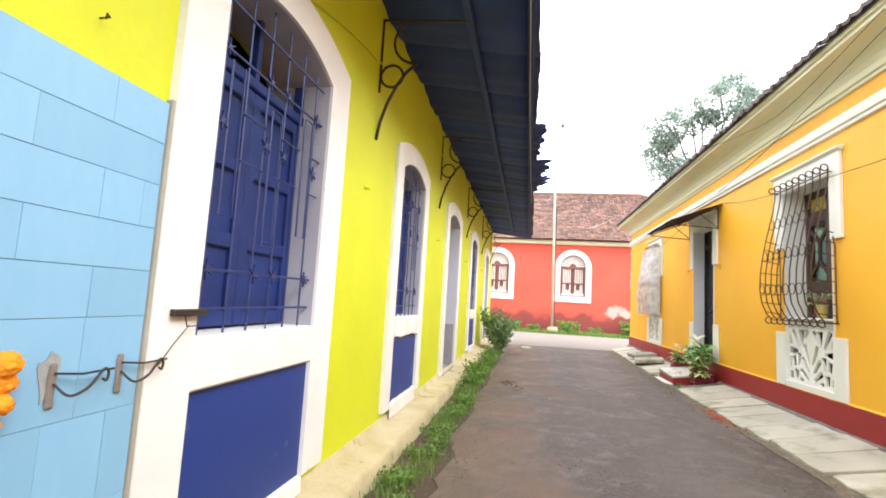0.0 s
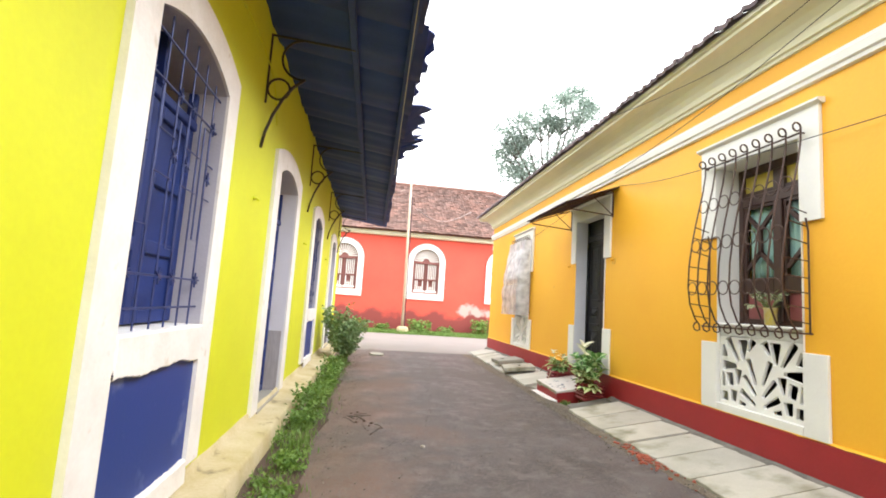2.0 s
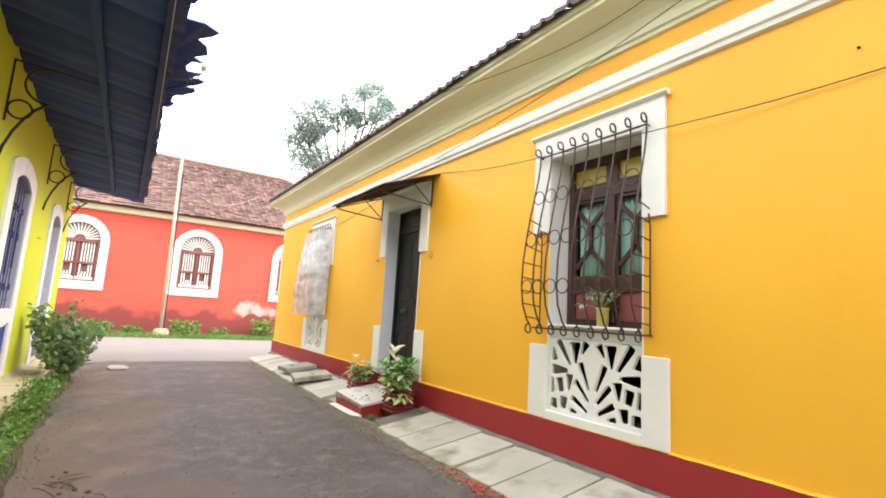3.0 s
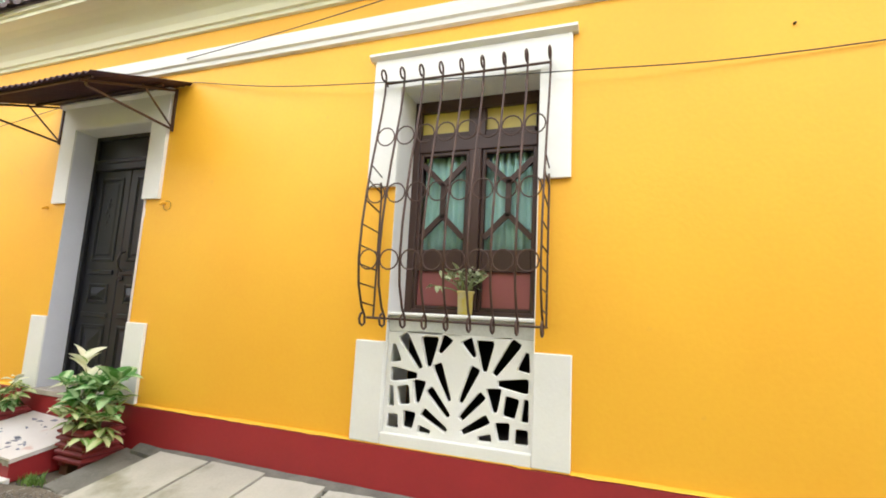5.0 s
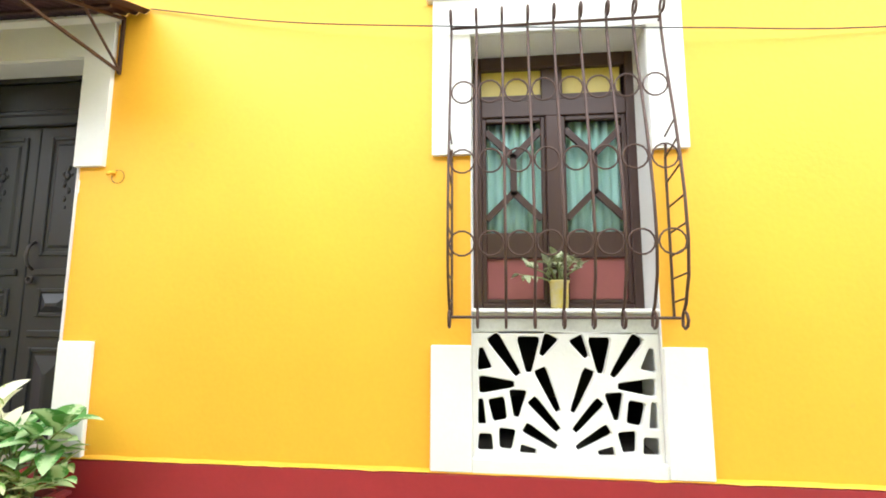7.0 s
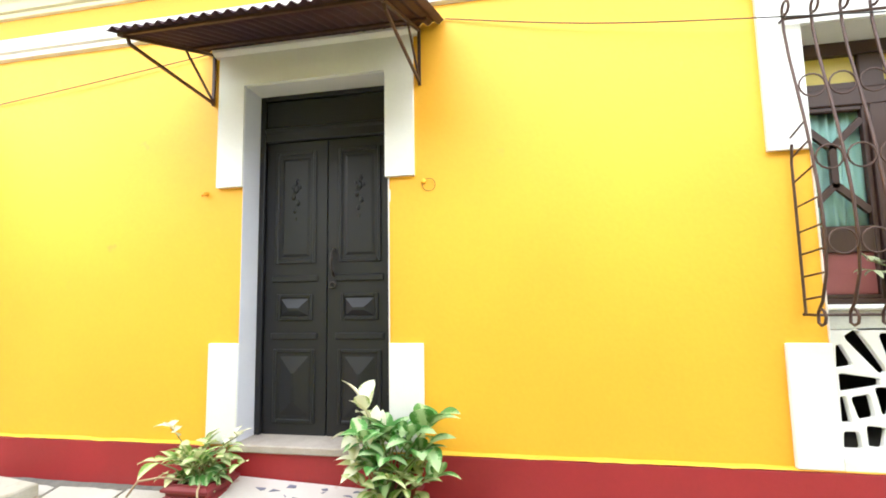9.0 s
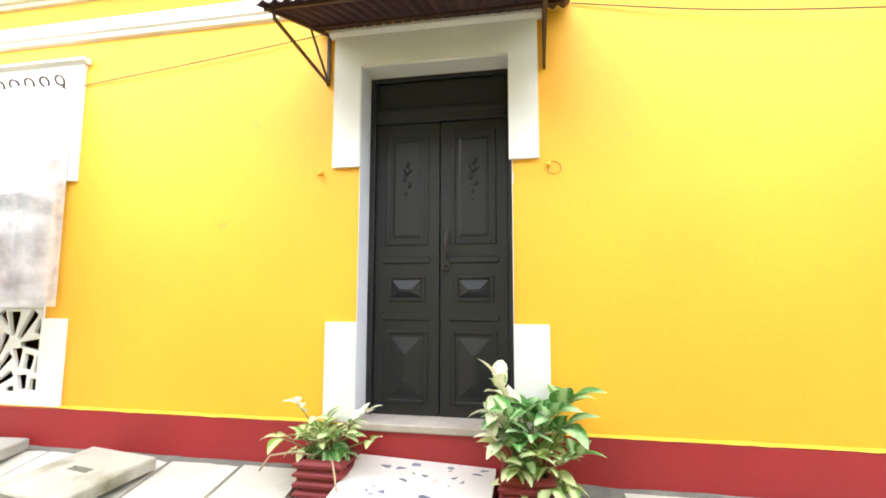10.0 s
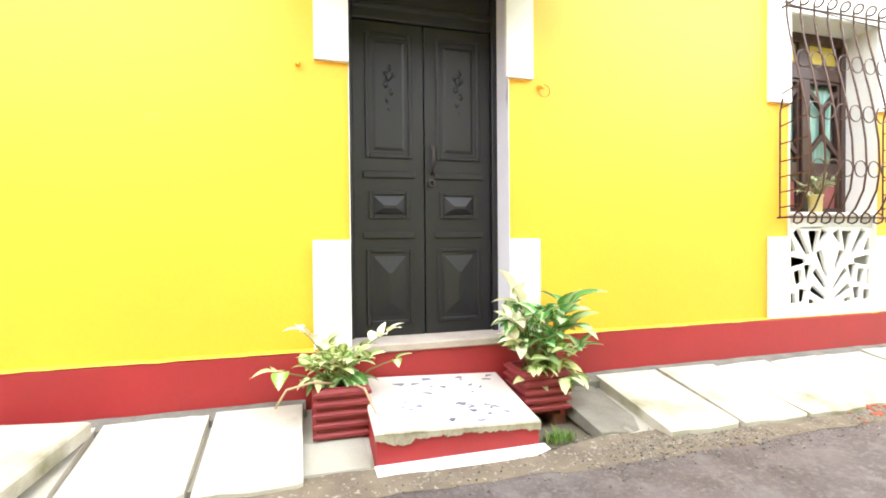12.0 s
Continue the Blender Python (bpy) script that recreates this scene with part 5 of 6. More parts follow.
def door_step():
    s = thing("door_step", "maroon concrete doorstep with a white broken-tile mosaic top", "step", "", (3.065, 10.868, 0.0))

    def lean(bm):
        for v in bm.verts:
            if v.co.z > 0.05:
                v.co.z += 0.006 + 0.043 * v.co.y
        return bm

    bm = bmesh.new()
    profile(bm, [(0.0, -0.02), (0.65, -0.02), (0.65, 0.24), (0.0, 0.138)], -0.465, 0.465)
    part("riser_block", lean(bm), MAROON, s)
    bm = bmesh.new()
    profile(bm, [(-0.004, 0.134), (0.66, 0.236), (0.66, 0.27), (0.0, 0.165), (-0.006, 0.156)], -0.472, 0.472)
    part("mosaic_top", lean(bm), TERRAZZO, s)
    bm = bmesh.new()
    rows = []
    for y in steps(-0.474, 0.474, 150):
        a, b = 0.124 + 0.022 * noise.noise((y * 8, 0, 2)) + 0.016 * noise.noise((y * 33, 0, 2)) + 0.008 * noise.noise((y * 80, 0, 2)) - 0.03 * math.exp(-((y - 0.36) / 0.09) ** 2), 0.004 * noise.noise((y * 14, 3, 2))
        rows.append([bm.verts.new(p) for p in ((-0.0005, y, a - 0.004), (-0.010 + b, y, a), (-0.012 + b, y, 0.148), (-0.014, y, 0.158 + b), (-0.004, y, 0.1655))])
    for p, q in zip(rows, rows[1:]):
        for k in range(4):
            bm.faces.new([p[k], p[k + 1], q[k + 1], q[k]])
    part("front_edge", lean(bm), surface("moss_stained_concrete_nosing", (0.46, 0.43, 0.36), (0.22, 0.20, 0.14), 0.9, 9, 70, 0.8, amount=1.0, spots=(0.10, 0.09, 0.07), spot_at=0.64, spot_scale=14), s, "worn stained concrete nosing")
    bm = bmesh.new()
    profile(bm, [(-0.135, -0.02), (0.0, -0.02), (0.0, 0.016), (-0.12, 0.009)], -0.50, 0.475)
    part("skirting", bm, WHITE, s, "white concrete skirting at its foot")
    r = random.Random(3)
    for k in range(34):
        u, v = r.uniform(0.05, 0.62), r.gauss(-0.08, 0.17)
        if abs(v) > 0.44:
            continue
        bm = bmesh.new()
        n, rad = r.randint(3, 5), r.uniform(0.012, 0.026)
        ang = sorted(r.uniform(0, 6.28) for _ in range(n))
        ring = [(u + rad * math.cos(a), v + 1.6 * rad * math.sin(a)) for a in ang]
        z = lambda x: 0.166 + 0.105 * x / 0.66
        a = [bm.verts.new((x, y, z(x) + 0.002)) for x, y in ring]
        b = [bm.verts.new((x, y, z(x) - 0.004)) for x, y in ring]
        bm.faces.new(a)
        for q in range(n):
            bm.faces.new([a[q], a[q - 1], b[q - 1], b[q]])
        part("tile_chip", lean(bm), CHIP, s)
    return s


door_step()


def leaf_mesh(name, wide, material, droop=0.25, n=6):
    """A leaf one unit long along x, folded along its rib and drooping."""
    bm = bmesh.new()
    rows = []
    for k in range(n + 1):
        t = k / n
        w = wide * (math.sin(math.pi * min(1, t ** 0.75 * 0.98 + 0.02))) ** 0.8 * (1 - 0.15 * t)
        z = 0.10 * math.sin(t * 2.2) - droop * t * t
        rows.append([bm.verts.new((t, s * w, z + abs(s) * w * 0.35 + 0.01 * math.sin(7 * t + s))) for s in (-1, -0.5, 0, 0.5, 1)])
    for a, b in zip(rows, rows[1:]):
        for q in range(4):
            bm.faces.new([a[q], a[q + 1], b[q + 1], b[q]])
    me = bpy.data.meshes.new(name)
    bm.to_mesh(me)
    bm.free()
    me.materials.append(material)
    me.polygons.foreach_set("use_smooth", [True] * len(me.polygons))
    return me


LEAF_WHITE = leaf_mesh("cream_leaf", 0.25, variegated_leaf("cream_white_leaf", (0.34, 0.46, 0.14), (0.80, 0.79, 0.60), 0.25, 1.6), 0.2)
LEAF_PALE, LEAF_GREEN, LEAF_SMALL = leaf_mesh("pale_leaf", 0.30, PALELEAF, 0.2), leaf_mesh("broad_leaf", 0.33, GREENLEAF, 0.25), leaf_mesh("small_leaf", 0.30, POTLEAF, 0.2)
STEM = surface("green_stem", (0.16, 0.22, 0.07), (0.22, 0.22, 0.10), 0.6)


def planter(at, w, d, h, label, turn=0):
    s = thing("planter", label, "planter", "ribbed planters by the doorstep", at, turn)
    bm = bmesh.new()
    prof = [(0, 0.0)]
    n = 5
    for k in range(n):
        z = h * (k + 0.12) / n
        prof += [(0.0, z), (0.022, z + 0.012), (0.022, z + 0.028), (0.0, z + 0.044)]
    prof += [(0.0, h), (-0.025, h), (-0.03, h - 0.05)]
    loops = [[bm.verts.new((sx * (d / 2 + o), sy * (w / 2 + o), z)) for sx, sy in ((-1, -1), (1, -1), (1, 1), (-1, 1))] for o, z in prof]
    for a, b in zip(loops, loops[1:]):
        for k in range(4):
            bm.faces.new([a[k], a[k - 1], b[k - 1], b[k]])
    bm.faces.new(loops[0])
    body = part("ribbed_box", bm, POT, s)
    for sx in (-1, 1):
        for sy in (-1, 1):
            part("foot", block(sx * d * 0.42 - 0.02, sx * d * 0.42 + 0.02, sy * w * 0.42 - 0.02, sy * w * 0.42 + 0.02, -0.03, 0.001, c=0.004), POT, body)
    part("soil", block(-d / 2 + 0.03, d / 2 - 0.03, -w / 2 + 0.03, w / 2 - 0.03, h - 0.08, h - 0.04), SOIL, s, "dark potting soil")
    return s


def potted_plant(s_at, spread, stems, label, seed, tall):
    """Leaves on bent stems rising from one point; each stem is (angle, reach, height, leaf kind, leaf length, leaves)."""
    s = thing("potted_plant", label, "plant", "", s_at)
    r = random.Random(seed)
    for ang, reach, high, mesh, size, count in stems:
        a = radians(ang)
        tip = Vector((math.cos(a) * reach, math.sin(a) * reach, high))
        root = Vector((r.uniform(-spread, spread), r.uniform(-spread, spread), 0))
        pts = [root, root.lerp(tip, 0.4) + Vector((0, 0, high * 0.22)), root.lerp(tip, 0.75) + Vector((0, 0, high * 0.12)), tip]
        bm = bmesh.new()
        tube(bm, pts, 0.006, 5, taper=0.5)
        stalk = part("stem", bm, STEM, s, smooth=True)
        for k in range(count):
            t = 1 - 0.16 * (k // 2)
            p = root.lerp(tip, t) + Vector((0, 0, high * 0.15 * (1 - t) * 3))
            yaw = math.degrees(a) + (r.uniform(-25, 25) if k == 0 else (-1) ** k * r.uniform(40, 115))
            m = Matrix.Translation(p) @ pose(0, 0, 0, r.uniform(-20, 20), r.uniform(-60, 12) if high > 0.1 else r.uniform(0, 40), yaw) @ Matrix.Diagonal((size * r.uniform(0.75, 1.15),) * 3).to_4x4()
            piece("leaf", mesh, stalk, m)
    return s


planter((3.51, 10.19, 0.075), 0.285, 0.30, 0.265, "maroon ribbed square planter by the doorstep")
planter((3.52, 11.48, 0.055), 0.285, 0.30, 0.295, "maroon ribbed square planter beside the step, dusty")
for y, turn in ((10.09, 6), (10.30, -4)):
    bm = block(-0.115, 0.115, -0.05, 0.05, 0.0, 0.085, c=0.008)
    brick = tagged(done("brick", bm, surface("dark_worn_brick", (0.20, 0.075, 0.055), (0.11, 0.05, 0.04), 0.9, 9, 70, 0.7, amount=1.0)), "dark worn brick propping up the planter", "brick", "bricks under the planter")
    brick.matrix_basis = pose(3.51, y, -0.040, 0, 0, turn)
r = random.Random(21)
stems = [(r.uniform(0, 360), r.uniform(0.06, 0.22), r.uniform(0.12, 0.42), LEAF_GREEN, r.uniform(0.12, 0.17), 4) for _ in range(24)]
stems += [(r.uniform(100, 330), r.uniform(0.10, 0.24), r.uniform(-0.02, 0.22), LEAF_PALE, r.uniform(0.11, 0.16), 4) for _ in range(18)]
stems += [(92, 0.19, 0.56, LEAF_WHITE, 0.19, 11), (97, 0.23, 0.38, LEAF_WHITE, 0.18, 8), (110, 0.22, 0.24, LEAF_WHITE, 0.17, 6), (-85, 0.25, 0.44, LEAF_GREEN, 0.23, 5), (-100, 0.30, 0.16, LEAF_GREEN, 0.18, 5), (-95, 0.22, 0.3, LEAF_GREEN, 0.2, 4)]
potted_plant((3.48, 10.18, 0.30), 0.09, stems, "leafy speckled green dumb-cane plant with pale shoots in the planter", 5, 0.5)
stems = [(r.uniform(0, 360), r.uniform(0.05, 0.20), r.uniform(0.05, 0.22), LEAF_PALE, r.uniform(0.09, 0.135), 4) for _ in range(20)]
stems += [(r.uniform(0, 360), r.uniform(0.05, 0.16), r.uniform(0.02, 0.14), LEAF_GREEN, r.uniform(0.09, 0.13), 4) for _ in range(10)]
stems += [(85, 0.38, 0.10, LEAF_PALE, 0.16, 3), (95, 0.22, 0.34, LEAF_WHITE, 0.13, 5), (-95, 0.28, 0.30, LEAF_WHITE, 0.13, 5), (-100, 0.33, 0.14, LEAF_PALE, 0.13, 2)]
left_plant = potted_plant((3.50, 11.48, 0.33), 0.09, stems, "straggly pale cream-green variegated plant in the planter", 8, 0.3)
for pts in ([(-0.05, 0.0, 0.02), (-0.15, 0.16, 0.07), (-0.18, 0.30, 0.05), (-0.2, 0.36, -0.04)], [(-0.05, -0.05, 0.02), (-0.18, -0.12, 0.02), (-0.25, -0.18, -0.12), (-0.30, -0.27, -0.13)]):
    bm = bmesh.new()
    tube(bm, pts, 0.007, 5)
    part("runner", bm, surface("dry_runner", (0.45, 0.33, 0.2), (0.35, 0.25, 0.15)), left_plant, "bare pale runner", True)


def sill_pot():
    s = thing("flower_pot", "small yellow-stained plastic pot standing on the window sill", "pot", "", (WALL + 0.15, W1 - 0.0, 1.408))
    bm = bmesh.new()
    rings = []
    for z, rr in ((0, 0.045), (0.005, 0.052), (0.15, 0.058), (0.155, 0.064), (0.17, 0.064), (0.17, 0.055), (0.13, 0.052)):
        rings.append([bm.verts.new((rr * math.cos(a), rr * math.sin(a), z)) for a in (2 * math.pi * k / 16 for k in range(16))])
    for a, b in zip(rings, rings[1:]):
        for k in range(16):
            bm.faces.new([a[k], a[k - 1], b[k - 1], b[k]])
    bm.faces.new(rings[0])
    bm.faces.new(rings[-1])
    part("pot_body", bm, surface("yellow_stained_plastic", (0.52, 0.46, 0.30), (0.55, 0.42, 0.04), 0.5, 14, 60, 0.1, amount=1.0), s, smooth=True)
    r2 = random.Random(2)
    st = [(r2.uniform(0, 360), r2.uniform(0.04, 0.15), r2.uniform(0.05, 0.2), LEAF_SMALL, r2.uniform(0.05, 0.075), 5) for _ in range(13)] + [(80, 0.2, 0.12, LEAF_SMALL, 0.07, 6), (95, 0.24, 0.06, LEAF_SMALL, 0.07, 5)]
    potted_plant((WALL + 0.13, W1, 1.55), 0.02, st, "small variegated plant growing in the sill pot", 6, 0.2)


sill_pot()


def awning():
    s = thing("awning", "rusty dark corrugated awning on iron brackets over the door", "awning", "", (WALL, 10.83, 3.0))
    y0, y1, deep = -0.97, 0.90, 0.90
    bm = bmesh.new()
    n = 208
    cols = []
    for k in range(n + 1):
        y = y0 + (y1 - y0) * k / n
        wave = 0.013 * math.cos(2 * math.pi * (y - y0) / 0.076)
        ext = deep + 0.012 * noise.noise((y * 2.3, 0, 0))
        cols.append([bm.verts.new((-ext * u - 0.005, y, 0.437 + wave + 0.01 * noise.noise((y, u * 2, 0)) - 0.335 * u)) for u in (0, 0.33, 0.66, 1)])
    for a, b in zip(cols, cols[1:]):
        for q in range(3):
            bm.faces.new([a[q], b[q], b[q + 1], a[q + 1]])
    ob = part("corrugated_sheet", bm, RUST, s, smooth=True)
    mod = ob.modifiers.new("thickness", "SOLIDIFY")
    mod.thickness = 0.004
    for y in (-0.79, 0.83):
        for name, p, q, rr in (("wall_bar", (-0.018, y, -0.02), (-0.018, y, 0.40), 0.014), ("top_arm", (-0.018, y, 0.385), (-0.86, y, 0.075), 0.014), ("bottom_arm", (-0.018, y, 0.0), (-0.80, y, 0.055), 0.012), ("brace", (-0.018, y, 0.01), (-0.36, y, 0.29), 0.009), ("end_post", (-0.80, y, 0.05), (-0.82, y, 0.10), 0.011)):
            bm = bmesh.new()
            tube(bm, [p, q], rr, 4)
            part(name, bm, BROWNIRON, s)
    for u in (0.28, 0.93):
        bm = bmesh.new()
        tube(bm, [(-deep * u, -0.90, 0.411 - 0.335 * u), (-deep * u, 0.88, 0.411 - 0.335 * u)], 0.013, 4)
        part("purlin", bm, BROWNIRON, s)
    return s


awning()


def plastic_cover():
    """Milky sheet tied over the covered window's grille."""
    cover = thing("plastic_sheet", "milky crumpled plastic sheet tied over the window grille", "plastic sheet", "", (WALL, W2, 0))
    for name, foot, ahead in (("single_layer", 1.285, 0.0), ("folded_layer", 2.16, 0.012)):
        sheet_layer(name, foot, ahead, cover)
    bm = bmesh.new()
    tube(bm, [(WALL - 0.03, W2 - 0.66, 1.98), (WALL - 0.33, W2 - 0.57, 2.0), (WALL - 0.35, W2, 2.03), (WALL - 0.33, W2 + 0.57, 2.03), (WALL - 0.03, W2 + 0.66, 2.0)], 0.006, 5)
    tagged(done("string", bm, PALECABLE, True), "pale string tied round the plastic sheet", "string")


def sheet_layer(name, foot, ahead, parent):
    bm = bmesh.new()
    rows = []
    for j in range(37):
        z = 3.10 - (3.10 - foot) * j / 36
        row = []
        for i in range(33):
            u = i / 32
            y = -0.68 + 1.36 * u
            side = min(1.0, 70 * min(u, 1 - u))
            o = min(out_at(max(z, 1.6)) - 0.095, -0.20)
            fold = 0.030 * noise.noise((y * 4.5, z * 1.6, 2)) + 0.016 * noise.noise((y * 12, z * 5, 5)) + 0.012 * abs(noise.noise((y * 7 + z * 5, z * 3, 9)))
            tie = 0.03 * math.exp(-((z - 2.02) / 0.06) ** 2)
            row.append(bm.verts.new((min(-0.045, -0.05 + (o + 0.05 + tie) * side ** 0.5 + fold * side) - ahead, y, z + 0.03 * noise.noise((y * 4, 1, 1)) * (j / 36))))
        rows.append(row)
    for a, b in zip(rows, rows[1:]):
        for k in range(32):
            bm.faces.new([a[k], a[k + 1], b[k + 1], b[k]])
    part(name, bm, PLASTIC, parent, smooth=True)


plastic_cover()

# white plaster blocks on the house corner
for z0, z1 in ((3.26, 3.42), (2.56, 2.73), (2.10, 2.46)):
    tagged(done("corner_block", block(WALL + 0.003, WALL + 0.28, 17.952, 18.03, z0, z1, c=0.008), WHITE), "white plaster block on the end wall by the corner", "plaster block", "corner blocks")


def cable(pts, r, material, label, name="cable"):
    bm = bmesh.new()
    tube(bm, eased(pts, 6), r, 5)
    return tagged(done(name, bm, material, True), label, "cable")


cable([(WALL - 0.012, 14.0, 3.16), (WALL - 0.03, 12.8, 3.27), (WALL - 0.02, 11.7, 3.40)], 0.0042, CABLE, "thin black cable sagging along the orange wall")
cable([(WALL - 0.012, 9.85, 3.45), (WALL - 0.05, 8.9, 3.27), (WALL - 0.09, 7.9, 3.15), (WALL - 0.09, 6.35, 3.04), (WALL - 0.02, 5.0, 3.02), (WALL - 0.012, 2.0, 3.12), (WALL - 0.012, -5, 3.2)], 0.0042, CABLE, "thin black cable strung across the window head")
cable([(WALL - 0.07, 9.9, 3.66), (WALL - 0.2, 8.6, 3.66), (WALL - 0.36, 7.1, 3.70), (WALL - 0.40, 6.1, 3.84), (WALL - 0.42, 4.0, 4.18), (WALL - 0.42, 2.0, 4.2)], 0.0042, CABLE, "slack black cable hanging from the cornice")
cable([(WALL - 0.45, 9.2, 4.30), (WALL - 0.42, 8.0, 4.10), (WALL - 0.42, 6.7, 3.98), (WALL - 0.42, 5.0, 4.22)], 0.004, CABLE, "thin cable looped below the roof edge")
cable([(LEFT + 1.37, 0.0, 3.83), (LEFT + 1.36, 6.0, 3.80), (LEFT + 1.42, 12.0, 3.82)], 0.004, PALECABLE, "thin pale wire along the canopy edge")
cable([(LEFT + 0.02, 2.6, 3.10), (LEFT + 0.02, 4.0, 3.45), (LEFT + 0.02, 6.0, 3.62), (LEFT + 0.02, 7.6, 3.60), (LEFT + 0.02, 8.1, 3.2)], 0.006, LIME, "painted-over cable on the lime wall")

# ---- street lamp post and its cable ----
lamp = thing("street_lamp", "tall pale peeling street lamp pole leaning slightly", "street lamp", "", (1.50, 25.3, 0.0))
bm = bmesh.new()
tube(bm, [(0, 0, 0), (-0.03, 0, 3.2), (-0.07, 0, 6.6), (-0.10, 0, 9.4)], 0.065, 10, taper=0.7)
part("pole", bm, POLE, lamp, smooth=True)
bm = bmesh.new()
tube(bm, [(0.10, -0.03, 0), (0.07, -0.03, 3.2), (0.03, -0.03, 6.4)], 0.022, 6)
part("conduit", bm, RUST, lamp, "rusty conduit strapped to the pole")
bm = bmesh.new()
tube(bm, [(-0.10, 0, 9.3), (-0.06, -0.3, 9.8), (0.06, -0.9, 10.1), (0.12, -1.2, 10.2)], 0.03, 6)
arm = part("arm", bm, POLE, lamp, smooth=True)
bm = bmesh.new()
bmesh.ops.create_icosphere(bm, subdivisions=2, radius=0.2, matrix=Matrix.Translation((0.14, -1.35, 10.25)) @ Matrix.Diagonal((0.6, 1.1, 0.6, 1)))
part("lamp_head", bm, GREYCONCRETE, arm, "grey lamp head", True)
bm = bmesh.new()
box(bm, -0.24, 0.28, -0.22, 0.24, -0.05, 0.32, 0.09)
part("footing", bm, LEDGE, lamp, "rough dirty concrete footing")
cable([(1.5, 25.25, 6.0), (2.6, 26.0, 5.55), (3.6, 26.6, 5.65), (4.8, 27.4, 6.35)], 0.017, surface("weathered_grey_pink_cable", (0.34, 0.26, 0.24), (0.26, 0.2, 0.18), 0.7), "pale sagging service cable from the pole to the tiled roof")

# ---- trees and growth ----


def leaf_cards(bm, centre, radius, count, size, r, flat=1.0):
    for _ in range(count):
        d = Vector((r.gauss(0, 1), r.gauss(0, 1), r.gauss(0, 1))).normalized() * radius * r.random() ** 0.45
        d.z *= flat
        p = Vector(centre) + d
        q = Euler((r.uniform(-1.1, 1.1), r.uniform(-1.1, 1.1), r.uniform(0, 6.28))).to_matrix()
        l, w = size * r.uniform(0.6, 1.3), size * r.uniform(0.25, 0.45)
        vs = [bm.verts.new(p + q @ Vector(v)) for v in ((0, 0, 0), (l * 0.5, w, l * 0.08), (l, 0, -l * 0.1), (l * 0.5, -w, l * 0.08))]
        bm.faces.new(vs)


def tree():
    s = thing("tree", "tall airy broadleaf tree behind the houses, its uneven crown paled grey-green for haze", "tree", "", (12.6, 38.0, 0.0))
    r = random.Random(33)
    bm = bmesh.new()
    tube(bm, [(0, 0, -0.2), (0.15, 0, 3), (-0.1, 0.1, 6), (0.1, 0, 8.5)], 0.42, 10, taper=0.6)
    part("trunk", bm, BARK, s, smooth=True)
    crown = bmesh.new()
    for k in range(22):
        a = 2.4 * k
        rad = 1.4 + 3.1 * ((k * 0.618) % 1)
        top = Vector((rad * math.cos(a) * 1.5 + 1.1, rad * 0.9 * math.sin(a), 9.2 + 9.4 * ((k * 0.381 + 0.13) % 1) * (1 - 0.05 * rad) + 0.2))
        mid = Vector((top.x * 0.35, top.y * 0.35, 8.0 + (top.z - 8) * 0.5))
        bm = bmesh.new()
        tube(bm, [(0.1, 0, 7.6), mid, top], 0.15, 6, taper=0.25)
        part("limb", bm, BARK, s, smooth=True)
        leaf_cards(crown, mid.lerp(top, 0.35) + Vector((r.uniform(-0.5, 0.5), 0, -0.6)), 1.3, 110, 0.24, r, 0.8)
        leaf_cards(crown, mid.lerp(top, 0.75) + Vector((r.uniform(-0.6, 0.6), 0, -0.5)), 1.0, 60, 0.24, r, 0.8)
        for q in range(4):
            c = top + Vector((r.uniform(-1.3, 1.3), r.uniform(-1.2, 1.2), r.uniform(-1.0, 0.9)))
            bm = bmesh.new()
            tube(bm, [mid.lerp(top, 0.6), c], 0.05, 4, taper=0.3)
            part("branch", bm, BARK, s)
            leaf_cards(crown, c, r.uniform(0.55, 1.2), 115, 0.25, r, 0.7)
    me = part("crown", crown, TREELEAF, s, "loose clumps of small leaves, paled grey-green for haze")
    tagged(me, kind="stuff")


tree()


def growth(name, label, spots, seed, blade, weeds, material_a=None):
    """Grass blades and low weeds about the given spots (x, y, spread x, spread y, height, blades)."""
    r = random.Random(seed)
    bm = bmesh.new()
    for x, y, sx, sy, high, count in spots:
        for _ in range(count):
            px, py = r.gauss(x, sx), r.gauss(y, sy)
            if px < LEFT + 0.06 and py < 19:
                continue
            base = Vector((px, py, lay(px, py) - 0.02 if py < 20 else 0.0))
            h, a = high * r.uniform(0.35, 1.2), r.uniform(0, 6.28)
            lean = Vector((math.cos(a), math.sin(a), 0)) * h * r.uniform(0.2, 0.8)
            side = Vector((-math.sin(a), math.cos(a), 0)) * blade * r.uniform(0.6, 1.3)
            v = [bm.verts.new(p) for p in (base - side, base + side, base + lean * 0.4 + side * 0.8 + Vector((0, 0, h * 0.6)), base + lean * 0.4 - side * 0.8 + Vector((0, 0, h * 0.6)), base + lean + Vector((0, 0, h)))]
            bm.faces.new(v[:4])
            bm.faces.new([v[3], v[2], v[4]])
    for x, y, rad, high, count, size in weeds:
        for _ in range(count):
            a, d = r.uniform(0, 6.28), rad * r.random() ** 0.6
            z = high * r.random() ** 0.8
            px = max(LEFT + 0.08, x + d * math.cos(a))
            leaf_cards(bm, (px, y + d * math.sin(a), lay(px, y) + z), 0.02, 1, size, r)
    me = bpy.data.meshes.new(name)
    bm.to_mesh(me)
    bm.free()
    me.materials.append(material_a or GRASS)
    return tagged(new(name, me), label, "grass" if blade < 0.006 else "weeds", "", "stuff")


